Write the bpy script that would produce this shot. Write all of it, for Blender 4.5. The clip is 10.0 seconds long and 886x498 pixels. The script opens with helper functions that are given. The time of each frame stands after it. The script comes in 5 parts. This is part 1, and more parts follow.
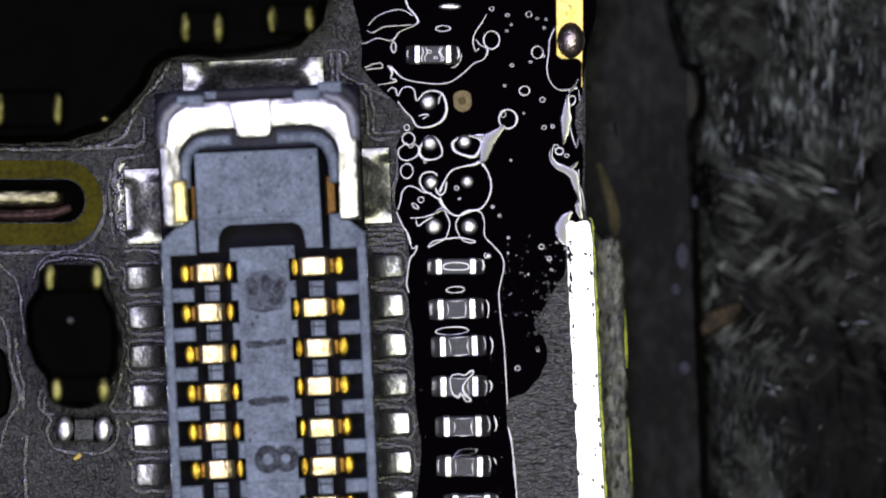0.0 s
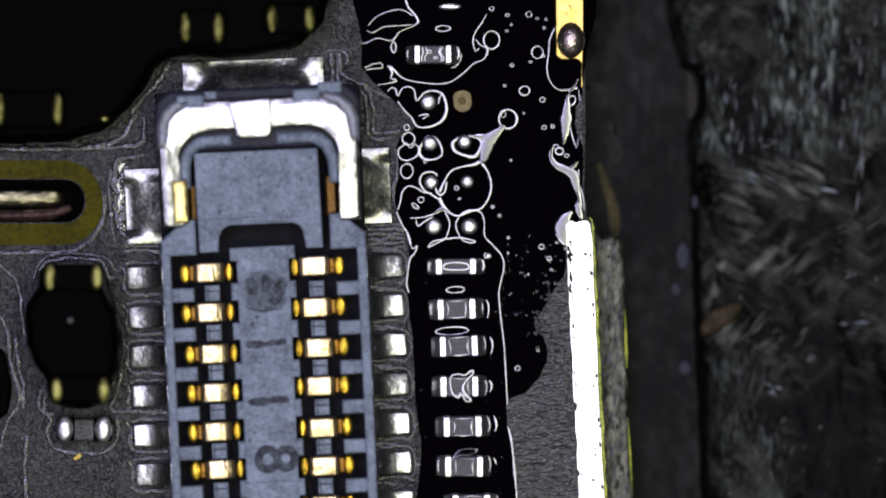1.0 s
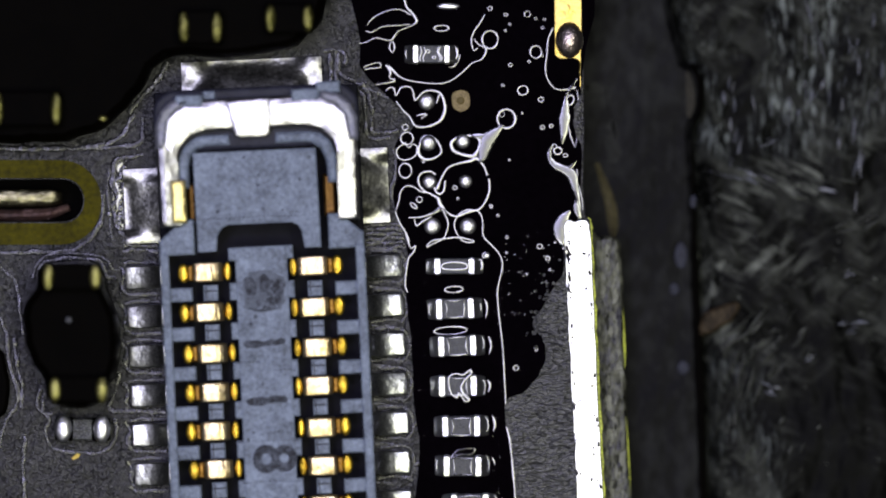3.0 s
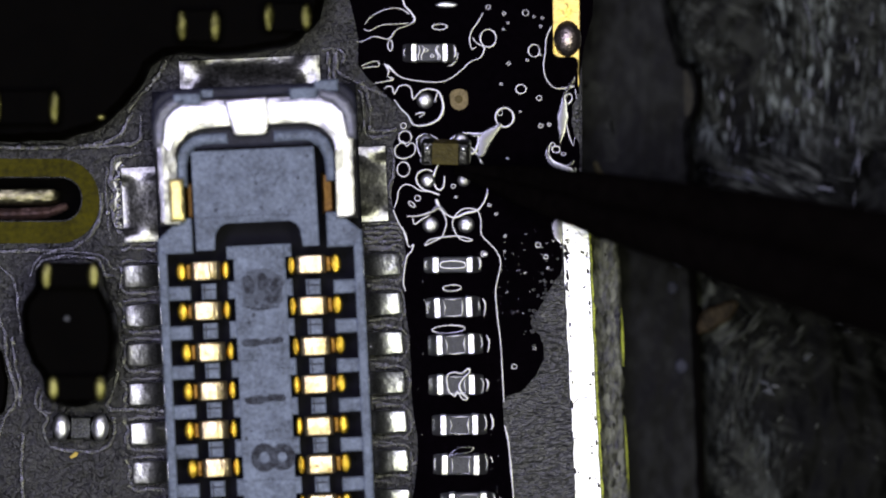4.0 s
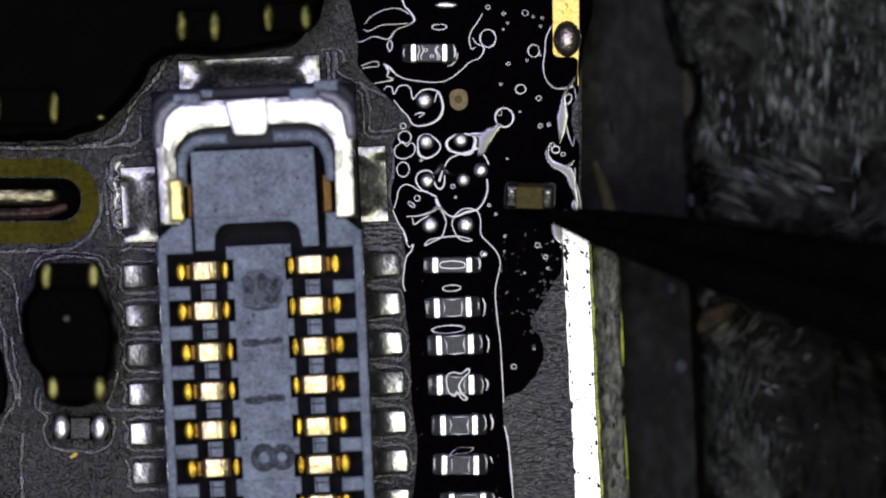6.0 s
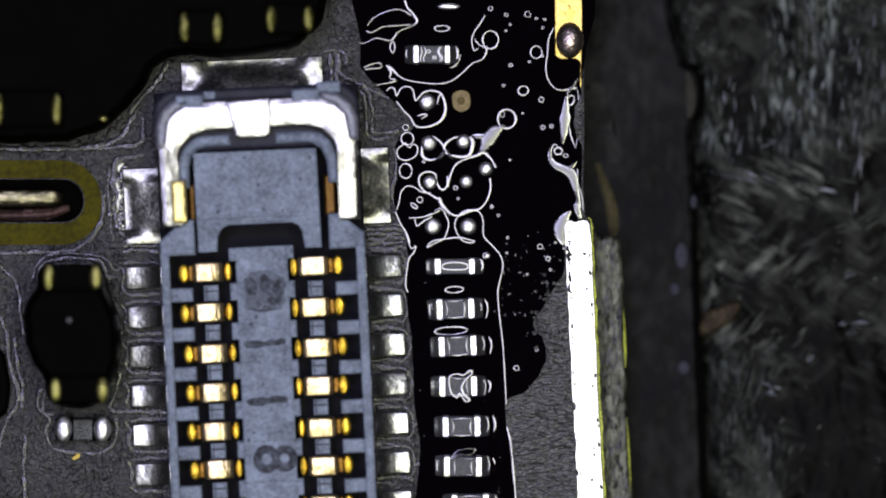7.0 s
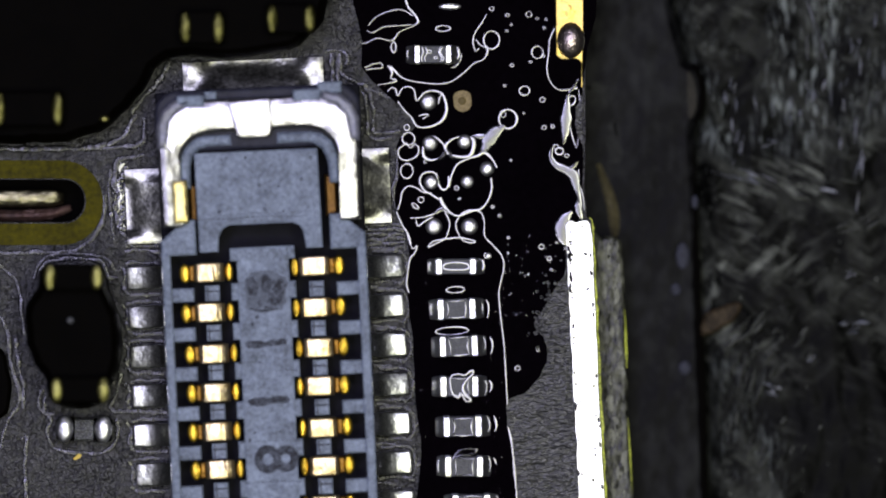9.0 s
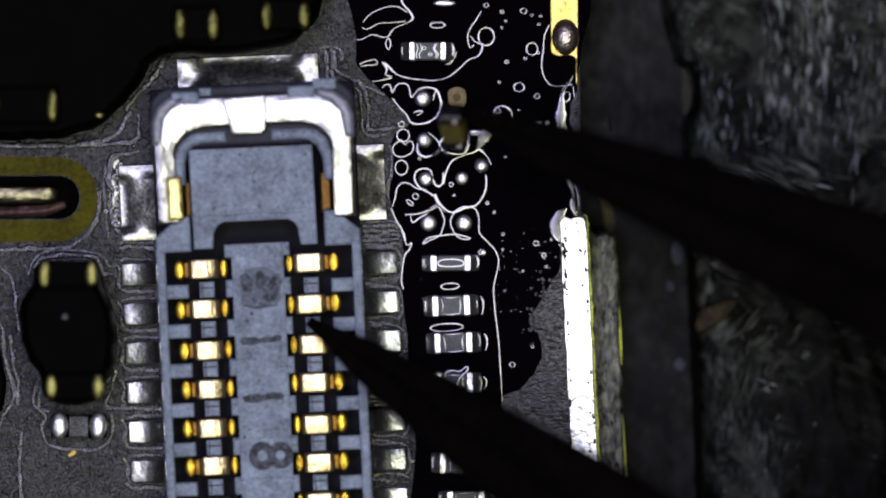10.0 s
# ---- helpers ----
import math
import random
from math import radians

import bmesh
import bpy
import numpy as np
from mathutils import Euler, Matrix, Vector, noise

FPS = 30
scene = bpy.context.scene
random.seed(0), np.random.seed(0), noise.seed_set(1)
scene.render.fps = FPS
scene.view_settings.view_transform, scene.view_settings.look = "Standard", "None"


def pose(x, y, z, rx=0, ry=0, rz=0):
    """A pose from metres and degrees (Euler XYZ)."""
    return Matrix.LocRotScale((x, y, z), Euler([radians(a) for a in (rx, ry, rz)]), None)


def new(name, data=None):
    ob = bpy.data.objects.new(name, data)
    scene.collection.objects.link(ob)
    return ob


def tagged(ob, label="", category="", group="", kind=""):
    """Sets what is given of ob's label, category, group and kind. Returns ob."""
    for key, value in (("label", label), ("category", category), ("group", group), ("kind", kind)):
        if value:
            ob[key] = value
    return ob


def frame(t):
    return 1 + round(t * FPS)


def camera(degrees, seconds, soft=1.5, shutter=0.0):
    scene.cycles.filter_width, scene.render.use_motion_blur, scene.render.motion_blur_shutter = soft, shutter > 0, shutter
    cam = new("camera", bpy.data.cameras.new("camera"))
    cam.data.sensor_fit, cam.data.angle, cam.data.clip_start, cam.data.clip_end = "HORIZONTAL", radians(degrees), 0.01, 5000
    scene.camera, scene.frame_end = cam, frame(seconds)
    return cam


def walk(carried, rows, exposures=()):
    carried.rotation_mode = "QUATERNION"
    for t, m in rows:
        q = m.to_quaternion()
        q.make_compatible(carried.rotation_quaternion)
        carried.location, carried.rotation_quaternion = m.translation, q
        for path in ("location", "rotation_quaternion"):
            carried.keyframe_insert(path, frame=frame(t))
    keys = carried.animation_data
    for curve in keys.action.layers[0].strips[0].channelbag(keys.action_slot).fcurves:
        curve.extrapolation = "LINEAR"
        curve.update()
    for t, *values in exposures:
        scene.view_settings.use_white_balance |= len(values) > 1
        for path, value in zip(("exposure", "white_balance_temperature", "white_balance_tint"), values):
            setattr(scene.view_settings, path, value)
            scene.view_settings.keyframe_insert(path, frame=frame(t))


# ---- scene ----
# One unit U is 5 micrometres. Board places are written in units, x along the board, y towards its lower end.
U = 5e-6
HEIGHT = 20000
SWAY = ((0.0, 0, 0), (2.4, 0, 0), (2.7, -1, 0), (3.8, -6, -3), (4.0, -6, -3), (4.5, -2.3, -1.7), (5.0, -2, -1.2), (5.5, -9, -3),
        (5.8, -8, -3), (6.8, -2, -0.3), (7.0, -2, -0.2), (8.0, -2, 0), (8.5, -2, -1), (9.0, 0, 0), (9.15, -1, 0), (9.3, -7, -4), (9.5, -8, -5),
        (9.7, -9, -5.5), (10.0, -9.5, -6))


def sway(t):
    xs = [r[0] for r in SWAY]
    return np.interp(t, xs, [r[1] for r in SWAY]), np.interp(t, xs, [r[2] for r in SWAY])


def at(x, y, z=0.0):
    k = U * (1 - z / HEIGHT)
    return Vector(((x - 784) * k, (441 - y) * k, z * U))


cam = camera(2 * math.degrees(math.atan(784 / HEIGHT)), 10.0, soft=1.9)
cam.data.dof.use_dof = True
cam.data.dof.focus_distance = (HEIGHT - 20) * U
cam.data.dof.aperture_fstop = 82
walk(cam, [(t, pose(-dx * U, dy * U, HEIGHT * U)) for t, dx, dy in SWAY],
     exposures=((0.0, 0.0), (2.7, 0.0), (3.8, -0.1), (4.2, -0.2), (4.5, -0.45), (4.8, -0.7), (5.0, -0.8), (5.3, -0.55), (5.7, -0.4), (6.8, 0.0), (7.5, 0.0), (10.0, 0.0)))

# ---- light: the microscope's ring of lamps round its lens, and a dim room ----
world = bpy.data.worlds.new("room")
scene.world = world
world.use_nodes = True
world.node_tree.nodes["Background"].inputs["Color"].default_value = (0.5, 0.55, 0.6, 1)
world.node_tree.nodes["Background"].inputs["Strength"].default_value = 0.006
for k in range(12):
    a = 2 * math.pi * (k + 0.5) / 12
    lamp = bpy.data.lights.new("ring_lamp", "AREA")
    lamp.shape, lamp.size, lamp.size_y = "RECTANGLE", 0.0126, 0.009
    lamp.energy = 0.0068
    cool = math.cos(a - radians(135))  # tint added to imitate colour fringes at bright edges: bluish on one side, yellowish on the other
    lamp.color = (0.955 * (1 - 0.07 * cool), 0.94 * (1 - 0.1 * cool), 1.065 * (1 + 0.36 * cool))
    ob = new("ring_lamp", lamp)
    eye = Vector((0.024 * math.cos(a), 0.024 * math.sin(a), 0.096))
    ob.matrix_world = Matrix.Translation(eye) @ pose(0, 0, 0, 0, 0, math.degrees(a) + 90)


# ---- materials ----
def material(name, base, rough, metal=0.0, vary=0.3, size=20, bump=0.0, bump_size=6, spec=0.5, stretch=(1, 1, 1), second=None, span=(0.32, 0.68), detail=3.0, lumps=None, ior=1.5):
    m = bpy.data.materials.new(name)
    m.use_nodes = True
    nt = m.node_tree
    nodes, link = nt.nodes, nt.links.new
    bsdf = nodes["Principled BSDF"]
    bsdf.inputs["Metallic"].default_value = metal
    bsdf.inputs["Specular IOR Level"].default_value = spec
    bsdf.inputs["IOR"].default_value = ior
    co = nodes.new("ShaderNodeTexCoord")
    mp = nodes.new("ShaderNodeMapping")
    mp.inputs["Scale"].default_value = stretch
    info = nodes.new("ShaderNodeObjectInfo")
    shift = nodes.new("ShaderNodeVectorMath")
    shift.operation = "MULTIPLY_ADD"
    shift.inputs[1].default_value = (0.003, 0.005, 0.002)
    link(info.outputs["Random"], shift.inputs[0])
    link(co.outputs["Object"], shift.inputs[2])
    link(shift.outputs["Vector"], mp.inputs["Vector"])

    def noise_at(units, detail=3.0):
        n = nodes.new("ShaderNodeTexNoise")
        n.inputs["Scale"].default_value = 1 / (units * U)
        n.inputs["Detail"].default_value = detail
        link(mp.outputs["Vector"], n.inputs["Vector"])
        return n

    big, fine = noise_at(size, detail), noise_at(max(size / 6, 1.5), detail)
    mix = nodes.new("ShaderNodeMix")
    mix.data_type = "RGBA"
    low = [c * (1 - vary) for c in base]
    high = second or [min(1, c * (1 + vary)) for c in base]
    mix.inputs["A"].default_value = (*low, 1)
    mix.inputs["B"].default_value = (*high, 1)
    add = nodes.new("ShaderNodeMath")
    add.operation = "MULTIPLY_ADD"
    add.inputs[1].default_value = 0.45
    half = nodes.new("ShaderNodeMath")
    half.operation = "MULTIPLY"
    half.inputs[1].default_value = 0.55
    link(fine.outputs["Fac"], half.inputs[0])
    link(big.outputs["Fac"], add.inputs[0])
    link(half.outputs[0], add.inputs[2])
    ramp = nodes.new("ShaderNodeMapRange")
    ramp.inputs["From Min"].default_value, ramp.inputs["From Max"].default_value = span
    link(add.outputs[0], ramp.inputs["Value"])
    link(ramp.outputs["Result"], mix.inputs["Factor"])
    link(mix.outputs["Result"], bsdf.inputs["Base Color"])
    rr = nodes.new("ShaderNodeMapRange")
    rr.inputs["To Min"].default_value, rr.inputs["To Max"].default_value = rough * 0.85, min(1, rough * 1.15)
    link(fine.outputs["Fac"], rr.inputs["Value"])
    link(rr.outputs["Result"], bsdf.inputs["Roughness"])
    if bump:
        bn = noise_at(bump_size, 2.0)
        b = nodes.new("ShaderNodeBump")
        b.inputs["Strength"].default_value = 1.0
        b.inputs["Distance"].default_value = bump * bump_size * U
        if lumps:
            ln = noise_at(lumps[1], 3.0)
            both = nodes.new("ShaderNodeMath")
            both.operation = "MULTIPLY_ADD"
            both.inputs[1].default_value = lumps[0] * lumps[1] / (bump * bump_size)
            link(ln.outputs["Fac"], both.inputs[0])
            link(bn.outputs["Fac"], both.inputs[2])
            link(both.outputs[0], b.inputs["Height"])
        else:
            link(bn.outputs["Fac"], b.inputs["Height"])
        link(b.outputs["Normal"], bsdf.inputs["Normal"])
    return m


MASK = material("black_solder_mask", (0.014, 0.0138, 0.0145), 0.32, vary=0.9, size=40, bump=0.62, bump_size=4.5, spec=0.44, lumps=(0.42, 24))
MASK_BARE = material("scuffed_solder_mask", (0.02, 0.0205, 0.021), 0.34, vary=0.95, size=14, bump=0.8, bump_size=5, spec=0.68, stretch=(0.5, 1.2, 1), lumps=(0.4, 30))
TRACE = material("mask_ridge", (0.013, 0.013, 0.014), 0.22, vary=0.7, size=30, bump=0.03, bump_size=10, spec=0.5, lumps=(0.06, 26))
FLUX = material("liquid_flux", (0.0018, 0.001, 0.002), 0.03, vary=0.3, size=80)
FLUX_EDGE = material("flux_meniscus", (0.002, 0.002, 0.003), 0.09, vary=0.3, size=80, spec=0.8)
FLUX_BANK = material("broad_flux_bank", (0.002, 0.002, 0.003), 0.31, vary=0.3, size=80, bump=0.02, bump_size=40, spec=1.0, ior=1.62)


def clouded(m, low, high):
    """Clear liquid at the level of the pool, clouded by dried flux where it stands higher."""
    nt = m.node_tree
    sp = nt.nodes.new("ShaderNodeSeparateXYZ")
    nt.links.new(next(n for n in nt.nodes if n.type == "TEX_COORD").outputs["Object"], sp.inputs["Vector"])
    r = nt.nodes.new("ShaderNodeMapRange")
    r.interpolation_type = "SMOOTHSTEP"
    r.inputs["From Min"].default_value, r.inputs["From Max"].default_value = low * U, high * U
    r.inputs["To Min"].default_value, r.inputs["To Max"].default_value = 0.04, 0.31
    nt.links.new(sp.outputs["Z"], r.inputs["Value"])
    nt.links.new(r.outputs["Result"], nt.nodes["Principled BSDF"].inputs["Roughness"])


clouded(FLUX_BANK, 1.62, 2.15)
SOLDER = material("bright_solder", (0.78, 0.79, 0.8), 0.38, 1.0, vary=0.15, size=14, bump=0.14, bump_size=12)
BUMP = material("solder_bump", (0.62, 0.62, 0.62), 0.4, 1.0, vary=0.3, size=8, bump=0.2, bump_size=6)
LEAD = material("soldered_lead", (0.55, 0.56, 0.5), 0.32, 1.0, vary=0.45, size=24, bump=0.06, bump_size=12, lumps=(0.06, 34))
LEAD_DULL = material("dull_soldered_lead", (0.43, 0.44, 0.44), 0.31, 1.0, vary=0.5, size=22, bump=0.06, bump_size=10, lumps=(0.08, 32))
LUMP = material("flux_stained_solder", (0.5, 0.42, 0.38), 0.36, 1.0, vary=0.6, size=9, bump=0.25, bump_size=7)
TIN = material("tinned_terminal", (0.7, 0.7, 0.7), 0.3, 1.0, vary=0.4, size=14, bump=0.15, bump_size=12, lumps=(0.11, 22))
TAB = material("scratched_tab", (0.2, 0.185, 0.11), 0.36, 1.0, vary=0.7, size=16, bump=0.35, bump_size=10, stretch=(0.5, 1, 1))
# ends of the carried chip, darkened for the shade of the tweezers
CHIP_END_SHADED = material("shaded_chip_end", (0.12, 0.12, 0.11), 0.36, 1.0, vary=0.6, size=14, bump=0.2, bump_size=10)
PAD_DARK = material("tarnished_terminal", (0.2, 0.19, 0.06), 0.4, 1.0, vary=0.5, size=40, bump=0.2, bump_size=20)
STRIP = material("tinned_edge_plating", (0.88, 0.9, 0.86), 0.42, 1.0, vary=0.15, size=30, bump=0.22, bump_size=14)
GOLD = material("gold_contact", (0.7, 0.45, 0.11), 0.36, 1.0, vary=0.3, size=12, bump=0.3, bump_size=7, second=(1.0, 0.87, 0.6), stretch=(1, 0.4, 1), lumps=(0.12, 24))
GOLD_TIP = material("deep_gold_tip", (0.88, 0.56, 0.06), 0.34, 1.0, vary=0.2, size=12, bump=0.12, bump_size=8)
GOLD_PALE = material("pale_gold_spring", (0.62, 0.52, 0.2), 0.38, 1.0, vary=0.35, size=22, bump=0.2, bump_size=14, lumps=(0.08, 40))
GOLD_DULL = material("gold_edge_plating", (0.48, 0.36, 0.1), 0.38, 1.0, vary=0.35, size=40, bump=0.2, bump_size=22)
# gold of the low contact necks, darkened in colour to stand for shade
GOLD_SHADED = material("shaded_brass", (0.26, 0.14, 0.03), 0.5, 1.0, vary=0.4, size=20, bump=0.3, bump_size=20)
SPRING_DARK = material("dull_brass_spring", (0.12, 0.065, 0.02), 0.5, 1.0, vary=0.4, size=20, bump=0.2, bump_size=20)
PAD_SUNK = material("resin_covered_terminal", (0.1, 0.096, 0.03), 0.42, 1.0, vary=0.6, size=40, bump=0.3, bump_size=20)
STEEL = material("stamped_steel_shell", (0.5, 0.495, 0.5), 0.33, 1.0, vary=0.3, size=50, bump=0.05, bump_size=22, lumps=(0.09, 80))
PLASTIC = material("grey_connector_plastic", (0.218, 0.26, 0.338), 0.58, vary=0.6, size=34, bump=0.5, bump_size=5, spec=0.38, lumps=(0.2, 40), detail=5.0)
# connector floor: the shade deep between the contacts is put into this near-black colour
PLASTIC_SHADED = material("shaded_connector_floor", (0.005, 0.005, 0.009), 0.6, vary=0.4, size=40, spec=0.1)
PUDDLE = material("puddled_solder", (0.35, 0.35, 0.31), 0.35, 1.0, vary=0.55, size=40, bump=0.07, bump_size=7, lumps=(0.05, 36))
NAVY = material("dark_navy_plastic", (0.028, 0.029, 0.045), 0.55, vary=0.5, size=30, spec=0.2, bump=0.2, bump_size=8)
SHELL_SHADED = material("shaded_shell_corner", (0.2, 0.205, 0.25), 0.42, 0.2, vary=0.5, size=30, bump=0.2, bump_size=14, spec=0.5)
RUST = material("red_brown_solder_film", (0.05, 0.026, 0.018), 0.4, 0.6, vary=0.7, size=40, bump=0.25, bump_size=12)
BROWN = material("dark_brown_gap", (0.022, 0.008, 0.006), 0.6, vary=0.4, size=20, spec=0.1)
MARK = material("laser_mark", (0.046, 0.048, 0.062), 0.7, vary=0.5, size=9, spec=0.2, second=(0.18, 0.205, 0.262), span=(0.44, 0.7))
MARK_FAINT = material("faint_laser_mark", (0.12, 0.136, 0.17), 0.65, vary=0.35, size=12, spec=0.25, second=(0.2, 0.235, 0.305), span=(0.4, 0.66))
GLUE = material("black_sealing_resin", (0.0012, 0.0009, 0.0006), 0.5, vary=0.5, size=60, spec=0.01)
CERAMIC = material("grey_ceramic", (0.06, 0.063, 0.07), 0.4, vary=0.5, size=14, bump=0.25, bump_size=5, spec=0.3)
CERAMIC_STAINED = material("stained_grey_ceramic", (0.012, 0.013, 0.014), 0.4, vary=0.6, size=20, bump=0.4, bump_size=7, spec=0.4, second=(0.11, 0.12, 0.115), span=(0.42, 0.64))
CERAMIC_BROWN = material("brown_ceramic", (0.12, 0.09, 0.028), 0.5, vary=0.2, size=20, spec=0.15)
# body of the carried chip: the tweezers' shade is in this darker brown
CERAMIC_SHADED = material("shaded_brown_ceramic", (0.088, 0.072, 0.02), 0.5, vary=0.5, size=14, spec=0.15, bump=0.2, bump_size=6)
FIDUCIAL = material("tarnished_copper_pad", (0.27, 0.21, 0.1), 0.6, 0.0, vary=0.55, size=9, spec=0.2, bump=0.3, bump_size=6)
LAMINATE = material("olive_laminate", (0.066, 0.058, 0.002), 0.5, vary=0.5, size=60, spec=0.04, bump=0.1, bump_size=24, lumps=(0.1, 90))
GREEN_EDGE = material("yellow_green_laminate_edge", (0.5, 0.56, 0.06), 0.5, vary=0.7, size=24, bump=0.3, bump_size=12, span=(0.36, 0.66))
EDGE_GREY = material("rough_board_edge", (0.028, 0.03, 0.018), 0.4, vary=0.95, size=46, bump=0.5, bump_size=20, spec=0.3, stretch=(1, 0.5, 1), second=(0.15, 0.155, 0.11), span=(0.44, 0.66), detail=6.0)
EDGE_PALE = material("pale_board_fibre", (0.17, 0.175, 0.13), 0.45, vary=0.6, size=16, bump=0.4, bump_size=8, spec=0.4)
HOLDER = material("black_holder_plastic", (0.003, 0.003, 0.0035), 0.5, vary=0.5, size=120, bump=0.15, bump_size=70, spec=0.06, stretch=(1, 0.6, 1), second=(0.021, 0.022, 0.0216), span=(0.43, 0.68), detail=2.0)
CLIP_DIM = material("worn_brown_spot", (0.022, 0.02, 0.014), 0.5, vary=0.6, size=30, spec=0.08)
HOLDER_WORN = material("rubbed_holder_plastic", (0.015, 0.016, 0.014), 0.5, vary=0.9, size=20, spec=0.06)
GLINT = material("bluish_glint", (0.026, 0.028, 0.042), 0.5, vary=0.9, size=12, spec=0.12)
CLIP = material("dull_brown_spring", (0.06, 0.052, 0.024), 0.5, 0.2, vary=0.7, size=30, bump=0.2, bump_size=20, spec=0.15)


def rubbed_mat():
    """Dark rubbed pile: pale streaks painted as glints, upright at the far end and near the bar, slanting ones between,
    shade painted black at the near end.
    """
    m = bpy.data.materials.new("worn_shaded_mat")
    m.use_nodes = True
    nt = m.node_tree
    nodes, link = nt.nodes, nt.links.new
    bsdf = nodes["Principled BSDF"]
    bsdf.inputs["Specular IOR Level"].default_value = 0.04
    bsdf.inputs["Roughness"].default_value = 0.5
    co = nodes.new("ShaderNodeTexCoord")

    def grain(units, turn, thin, detail, seed, low, high):
        mp = nodes.new("ShaderNodeMapping")
        mp.inputs["Rotation"].default_value[2] = radians(turn)
        mp.inputs["Location"].default_value = (seed * 0.001, seed * 0.0007, seed * 0.0004)
        mp.vector_type = "TEXTURE"
        mp.inputs["Scale"].default_value = (1, 1 / thin, 1)
        n = nodes.new("ShaderNodeTexNoise")
        n.inputs["Scale"].default_value = 1 / (units * U)
        n.inputs["Detail"].default_value, n.inputs["Distortion"].default_value = detail, 0.5
        r = nodes.new("ShaderNodeMapRange")
        r.interpolation_type = "SMOOTHSTEP"
        r.inputs["From Min"].default_value, r.inputs["From Max"].default_value = low, high
        link(co.outputs["Object"], mp.inputs["Vector"])
        link(mp.outputs["Vector"], n.inputs["Vector"])
        link(n.outputs["Fac"], r.inputs["Value"])
        return r.outputs["Result"]

    def along(axis, start, stop):
        """0 to 1 between two places of the board plan."""
        sp = nodes.new("ShaderNodeSeparateXYZ")
        link(co.outputs["Object"], sp.inputs["Vector"])
        r = nodes.new("ShaderNodeMapRange")
        r.interpolation_type = "SMOOTHSTEP"
        place = (lambda q: (q - 784) * U) if axis == "X" else (lambda q: (441 - q) * U)
        flip = place(start) > place(stop)
        r.inputs["From Min"].default_value, r.inputs["From Max"].default_value = sorted((place(start), place(stop)))
        r.inputs["To Min"].default_value, r.inputs["To Max"].default_value = (1, 0) if flip else (0, 1)
        link(sp.outputs[axis], r.inputs["Value"])
        return r.outputs["Result"]

    def op(kind, *values):
        q = nodes.new("ShaderNodeMath")
        q.operation = kind
        for i, v in enumerate(values):
            if isinstance(v, (int, float)):
                q.inputs[i].default_value = v
            else:
                link(v, q.inputs[i])
        return q.outputs[0]

    upright = op("MULTIPLY", grain(8, 3, 0.17, 2.0, 3, 0.53, 0.67), grain(105, 0, 0.5, 2.0, 9, 0.5, 0.6))
    fine = op("MULTIPLY", grain(7, -4, 0.2, 2.0, 13, 0.52, 0.68), grain(110, 20, 0.8, 2.0, 19, 0.4, 0.6))
    slant = op("MULTIPLY", grain(13, 66, 0.22, 3.0, 21, 0.46, 0.68), grain(100, 0, 1.0, 2.0, 33, 0.4, 0.6))
    rise = op("MULTIPLY", grain(18, -48, 0.26, 3.0, 41, 0.46, 0.7), grain(110, 0, 1.0, 2.0, 57, 0.4, 0.6))
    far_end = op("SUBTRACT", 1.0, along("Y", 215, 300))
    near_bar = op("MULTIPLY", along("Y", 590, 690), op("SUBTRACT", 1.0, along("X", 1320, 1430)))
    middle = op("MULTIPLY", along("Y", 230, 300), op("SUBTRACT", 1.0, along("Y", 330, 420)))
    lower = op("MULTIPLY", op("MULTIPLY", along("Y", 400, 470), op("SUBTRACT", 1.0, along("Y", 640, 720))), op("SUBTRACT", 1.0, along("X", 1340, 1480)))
    # shade over the near right corner, painted into the mat colour
    shaded_end = op("MULTIPLY", along("X", 1340, 1450), along("Y", 590, 680))
    # pale streaks: glints of the pile, painted as lighter colour
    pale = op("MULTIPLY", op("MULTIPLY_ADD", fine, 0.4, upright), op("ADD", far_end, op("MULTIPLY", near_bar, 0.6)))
    dull = op("MULTIPLY", op("MULTIPLY_ADD", shaded_end, -0.75, 1.0), op("ADD", op("MULTIPLY", slant, op("MULTIPLY_ADD", middle, 0.8, 0.3)), op("MULTIPLY", rise, op("MULTIPLY_ADD", lower, 1.1, 0.2))))
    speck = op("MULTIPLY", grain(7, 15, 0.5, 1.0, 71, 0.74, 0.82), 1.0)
    base = op("MULTIPLY", grain(60, 40, 0.6, 4.0, 77, 0.43, 0.7), op("MULTIPLY_ADD", shaded_end, -0.92, 1.0))
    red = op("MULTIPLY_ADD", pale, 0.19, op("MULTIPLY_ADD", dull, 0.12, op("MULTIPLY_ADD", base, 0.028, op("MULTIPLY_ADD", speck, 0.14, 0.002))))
    mixed = nodes.new("ShaderNodeCombineColor")
    link(op("MULTIPLY", red, 0.98), mixed.inputs["Red"])
    link(op("MULTIPLY_ADD", pale, 0.01, op("MULTIPLY", red, 1.05)), mixed.inputs["Green"])
    link(op("MULTIPLY_ADD", pale, 0.03, op("MULTIPLY", red, 0.9)), mixed.inputs["Blue"])
    link(mixed.outputs[0], bsdf.inputs["Base Color"])
    b = nodes.new("ShaderNodeBump")
    b.inputs["Distance"].default_value = 5 * U
    link(base, b.inputs["Height"])
    link(b.outputs["Normal"], bsdf.inputs["Normal"])
    return m


